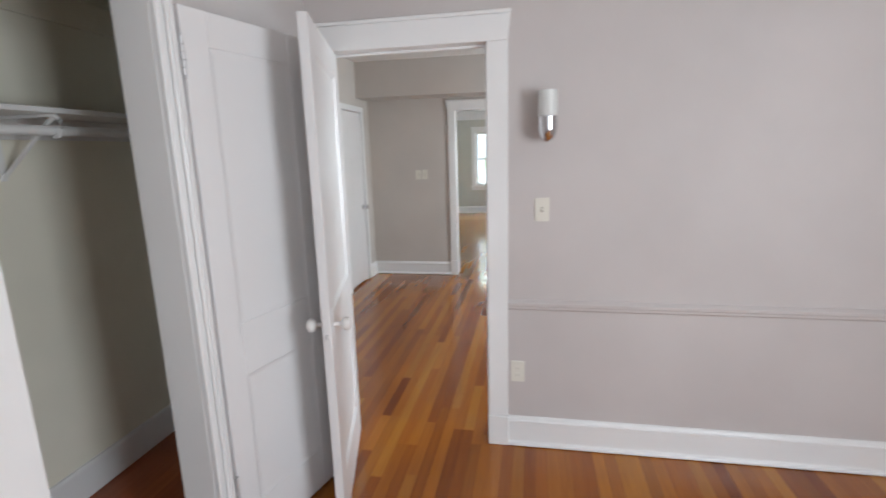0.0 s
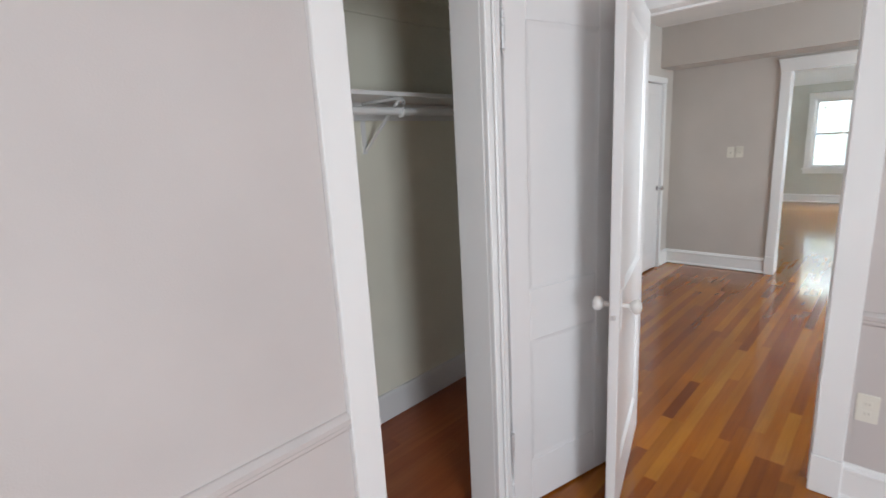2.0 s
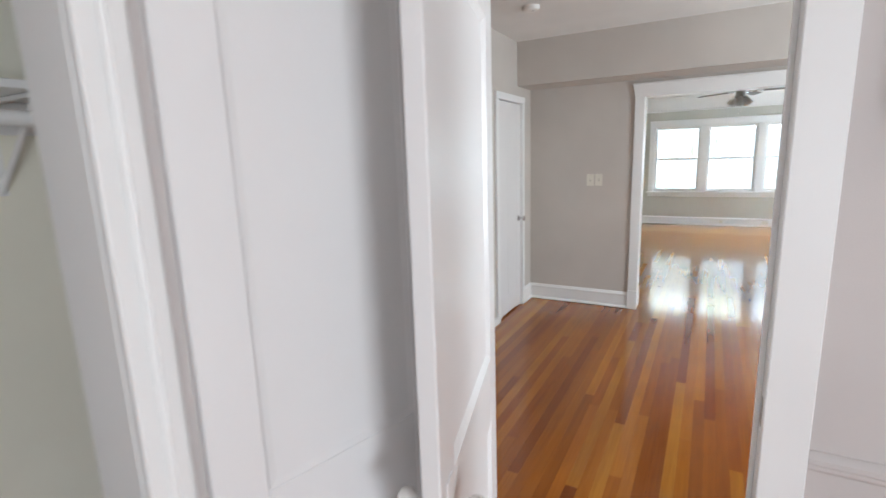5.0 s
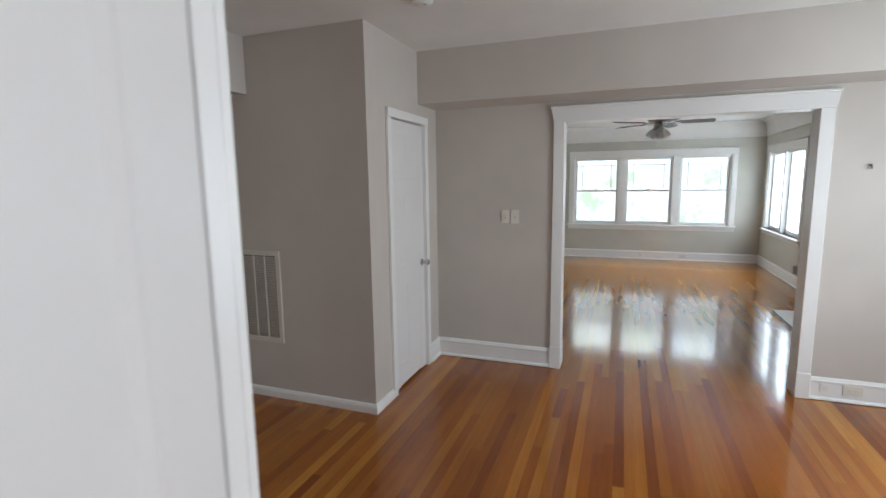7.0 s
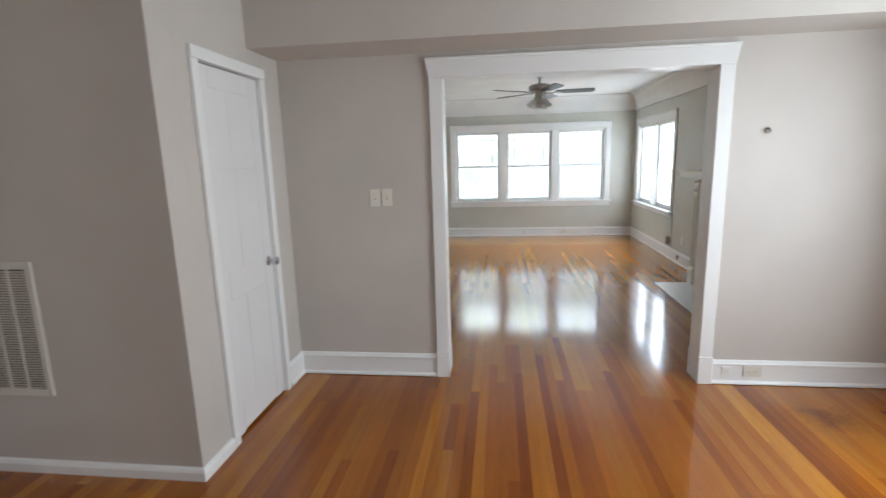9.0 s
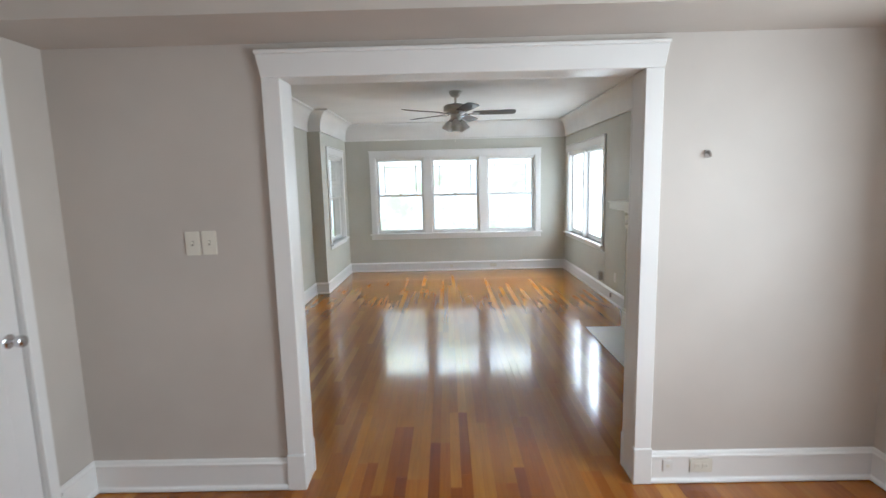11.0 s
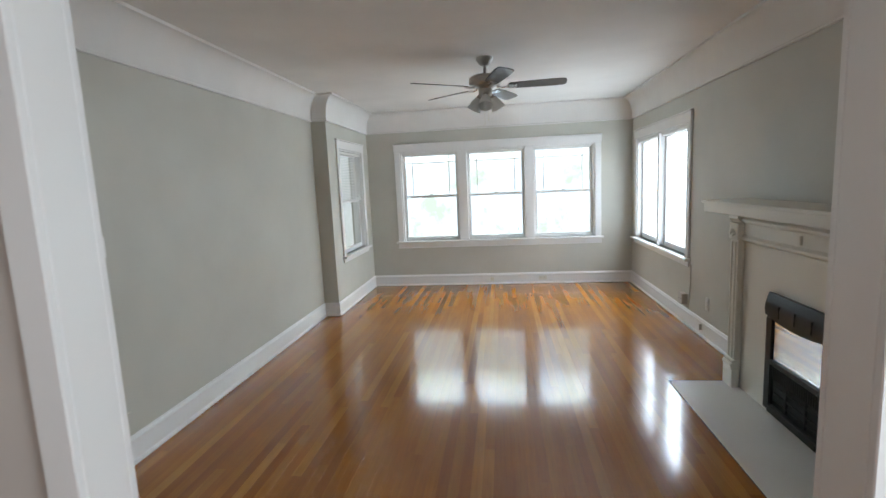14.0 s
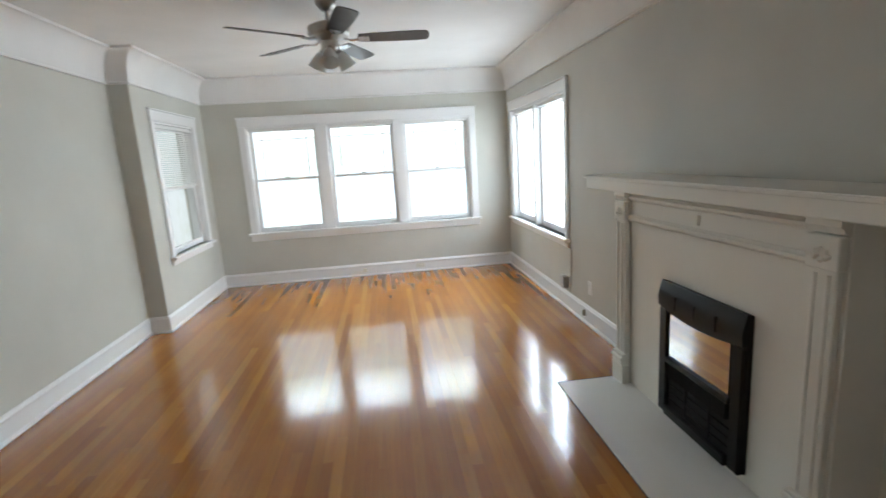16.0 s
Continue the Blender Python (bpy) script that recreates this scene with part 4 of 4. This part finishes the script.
# ---- bay window blind ----
bb = thing("window_blind", wall_pose(-1.095 + 0.0, 11.79, 0, "+x"), "white slatted blind lowered over the upper sash", "blind")
part("headrail", bbox(-0.44, 0.44, 0.008, 0.04, 1.94, 1.975, 0.003), M_WHITE_PL, bb)
slat = bbox(-0.435, 0.435, 0.014, 0.036, -0.0006, 0.0006, 0)
bmesh.ops.rotate(slat, verts=slat.verts[:], cent=(0, 0.025, 0), matrix=Matrix.Rotation(radians(32), 3, "X"))
first = part("slat", slat, M_WHITE_PL, bb, m=Matrix.Translation((0, 0, 1.92)))
for i in range(1, 28):
    ob = new("slat", first.data)
    ob.parent, ob.matrix_basis = bb, Matrix.Translation((0, 0, 1.92 - i * 0.0205))
part("bottom_rail", bbox(-0.435, 0.435, 0.016, 0.034, 1.345, 1.36, 0.003), M_WHITE_PL, bb)
bm = bmesh.new()
tube(bm, [(0.4, 0.006, 1.94), (0.4, 0.004, 1.0), (0.4, 0.004, 0.93)], [0.0025, 0.0025, 0.007], 6)
part("wand", bm, M_WHITE_PL, bb)

# ---- blind cords ----
def blind_cord(m, top, low, label):
    """A pull cord that hangs from a headrail and ends in a tassel."""
    root = thing("blind_cord", m, label, "blind cord", "blind cords")
    bm = bmesh.new()
    tube(bm, [(0, 0, top), (0.002, 0, (top + low) / 2), (0, 0, low)], 0.0014, 6)
    part("cord", bm, M_WHITE_PL, root, smooth=True)
    bm = bmesh.new()
    lathe(bm, [(0, 0), (0.008, 0), (0.0085, 0.008), (0.006, 0.03), (0.003, 0.042), (0, 0.042)], Matrix.Translation((0, 0, low - 0.04)), 12)
    part("tassel", bm, M_DULL, root, "dull brown tassel", smooth=True)


blind_cord(pose(1.10, CY1 + 0.028, 0), 1.95, 0.83, "thin blind cord with a tassel in front of the middle window")
blind_cord(pose(CX1 + 0.028, 11.52, 0), 1.95, 0.89, "thin blind cord with a tassel in front of the side window")

# ---- outdoors ----
def glow(name, strength, low, stops, rise=(1.4, 3.0)):
    """Emissive backdrop that stands in for daylight outdoors: mottled leaf and sky colours, glowing stronger higher up.
    """
    mat, nt, b = nodes_of(name)
    p = position(nt)
    n1, n2 = noise_of(nt, 1.1, 6, p, 0.65), noise_of(nt, 7, 4, p, 0.6)
    mm = nt.nodes.new("ShaderNodeMath")
    mm.operation = "MULTIPLY_ADD"
    mm.inputs[1].default_value = 0.35
    link(nt, n2.outputs["Fac"], mm.inputs[0])
    link(nt, n1.outputs["Fac"], mm.inputs[2])
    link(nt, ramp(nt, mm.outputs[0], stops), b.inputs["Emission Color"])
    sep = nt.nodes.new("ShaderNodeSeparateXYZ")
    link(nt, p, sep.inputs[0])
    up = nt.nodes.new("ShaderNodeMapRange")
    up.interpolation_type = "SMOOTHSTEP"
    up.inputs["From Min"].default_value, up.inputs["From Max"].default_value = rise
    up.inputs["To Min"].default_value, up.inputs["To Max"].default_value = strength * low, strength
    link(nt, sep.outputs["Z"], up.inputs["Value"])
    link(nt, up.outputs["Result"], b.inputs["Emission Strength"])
    b.inputs["Base Color"].default_value = (0, 0, 0, 1)
    return mat


# front panel's upper part glows strongest, to light the room and floor reflections
M_OUT = glow("glowing_garden_backdrop", 16.5, 0.1, [(0.54, (0.5, 0.62, 0.52)), (0.66, (0.72, 0.82, 0.88)), (0.78, (0.68, 0.82, 0.98))], (1.75, 3.5))
M_SIDE = glow("glowing_side_backdrop", 0.72, 0.9, [(0.5, (0.72, 0.79, 0.72)), (0.75, (0.88, 0.94, 0.96))])
tagged(part("backdrop", bbox(-1.88, 5.2, 14.6, 14.62, -2.0, 4.6, 0), M_OUT), "glowing panel in pale sky and leaf colours outside the front windows", "backdrop", kind="structure")
# added glowing panel; also keeps the front panel out of the bay window
tagged(part("backdrop", bbox(-1.92, -1.9, 9.5, 14.58, -1.5, 4.2, 0), M_SIDE), "dim glowing panel in place of the side yard outside the bay window", "backdrop", kind="structure")
slab("ground", -60, 60, -60, 60, -3.4, -3.3, paint("lawn", (0.07, 0.11, 0.035), 0.9, 40, 0.5, 0.3), "mown lawn below the windows", "lawn")

# ---- floors, strip by strip ----
for nm, q in (("bedroom", (-1.4, 3.04, -1.34, BY0)), ("dining", (BX0 - 0.14, 2.9, BY0, CY0)), ("living", (-1.42, 2.85, CY0, 12.77))):
    slab("subfloor_" + nm, *q, -0.3, -0.006, M_SUB, "dark floor joints under the strips", "subfloor")
    slab("lower_storey_" + nm, *q, -3.3, -0.3, M_EXT, "plain rendered wall of the storey below", "storey")
strip = bmesh.new()
prof = [(-0.5, -1.0), (0.5, -1.0), (0.5, -0.01), (0.498, 0.0), (-0.498, 0.0), (-0.5, -0.01)]
ea = [strip.verts.new((u, -0.5, v)) for u, v in prof]
eb = [strip.verts.new((u, 0.5, v)) for u, v in prof]
for i in range(6):
    strip.faces.new((ea[i], ea[(i + 1) % 6], eb[(i + 1) % 6], eb[i]))
strip.faces.new(ea)
strip.faces.new(eb[::-1])
bmesh.ops.recalc_face_normals(strip, faces=strip.faces[:])


STRIP = 0.0572


def strips(name, x0, x1, y0, y1, label, mat, width=STRIP, seed=1):
    """Floor strips along y on one grid for all rooms. y0 and y1 give a strip's ends from the middle of its row."""
    rng = random.Random(seed)
    root = tagged(new(name), label, "floor", kind="structure")
    me = bpy.data.meshes.new("floor_strip")
    strip.to_mesh(me)
    me.materials.append(mat)
    for k in range(math.floor(x0 / width), math.ceil(x1 / width)):
        xa, xb = max(k * width, x0), min((k + 1) * width, x1)
        if xb - xa < 0.006:
            continue
        ya0, yb1 = y0((k + 0.5) * width), y1((k + 0.5) * width)
        cuts = [ya0]
        y = ya0 + rng.uniform(0.3, 2.2)
        while y < yb1 - 0.25:
            cuts.append(y)
            y += rng.choice((0.8, 1.2, 1.6, 2.0, 2.4, 2.8))
        cuts.append(yb1)
        for ya, yb in zip(cuts, cuts[1:]):
            ob = new("floor_strip", me)
            ob.parent = root
            ob.matrix_basis = Matrix.Translation(((xa + xb) / 2, (ya + yb) / 2, rng.uniform(-0.00004, 0.0))) @ Matrix.Rotation(rng.gauss(0, 0.0016), 4, "Y") @ Matrix.Rotation(rng.uniform(-0.0003, 0.0003), 4, "X") @ Matrix.Diagonal((xb - xa - 0.0002, yb - ya - 0.0004, 0.014, 1))
    return root


def seam(lo, hi, edge, spread, seed):
    """Where the strips of two rooms meet: staggered inside an opening from lo to hi, straight elsewhere."""
    def at(x):
        if lo + 0.03 < x < hi - 0.03:
            return edge + random.Random(round(x / STRIP) * 31 + seed).uniform(-spread, spread)
        return edge
    return at


door_seam, wide_seam = seam(DA0, DA1, BY0 - 0.05, 0.5, 5), seam(OP0, OP1, CY0 - 0.06, 0.85, 8)
strips("floor_bedroom", AX0 + 0.001, AX1, lambda x: AY0, door_seam, "glossy varnished orange-brown hardwood strip floor of the bedroom", M_FLOOR, seed=3)
strips("floor_closet", -1.225, AX0 - 0.001, lambda x: 0.6, lambda x: 2.88, "worn dark red-brown wooden closet floor", M_CLOSET_FLOOR, 0.0825, seed=5)
strips("floor_dining", BX0, BX1, door_seam, wide_seam, "glossy varnished orange-brown hardwood strip floor of the dining room", M_FLOOR, seed=7)
strips("floor_living", CX0, CX1, wide_seam, lambda x: CY1, "glossy varnished golden-brown hardwood strip floor of the living room", M_LIVING_FLOOR, seed=9)
strip.free()
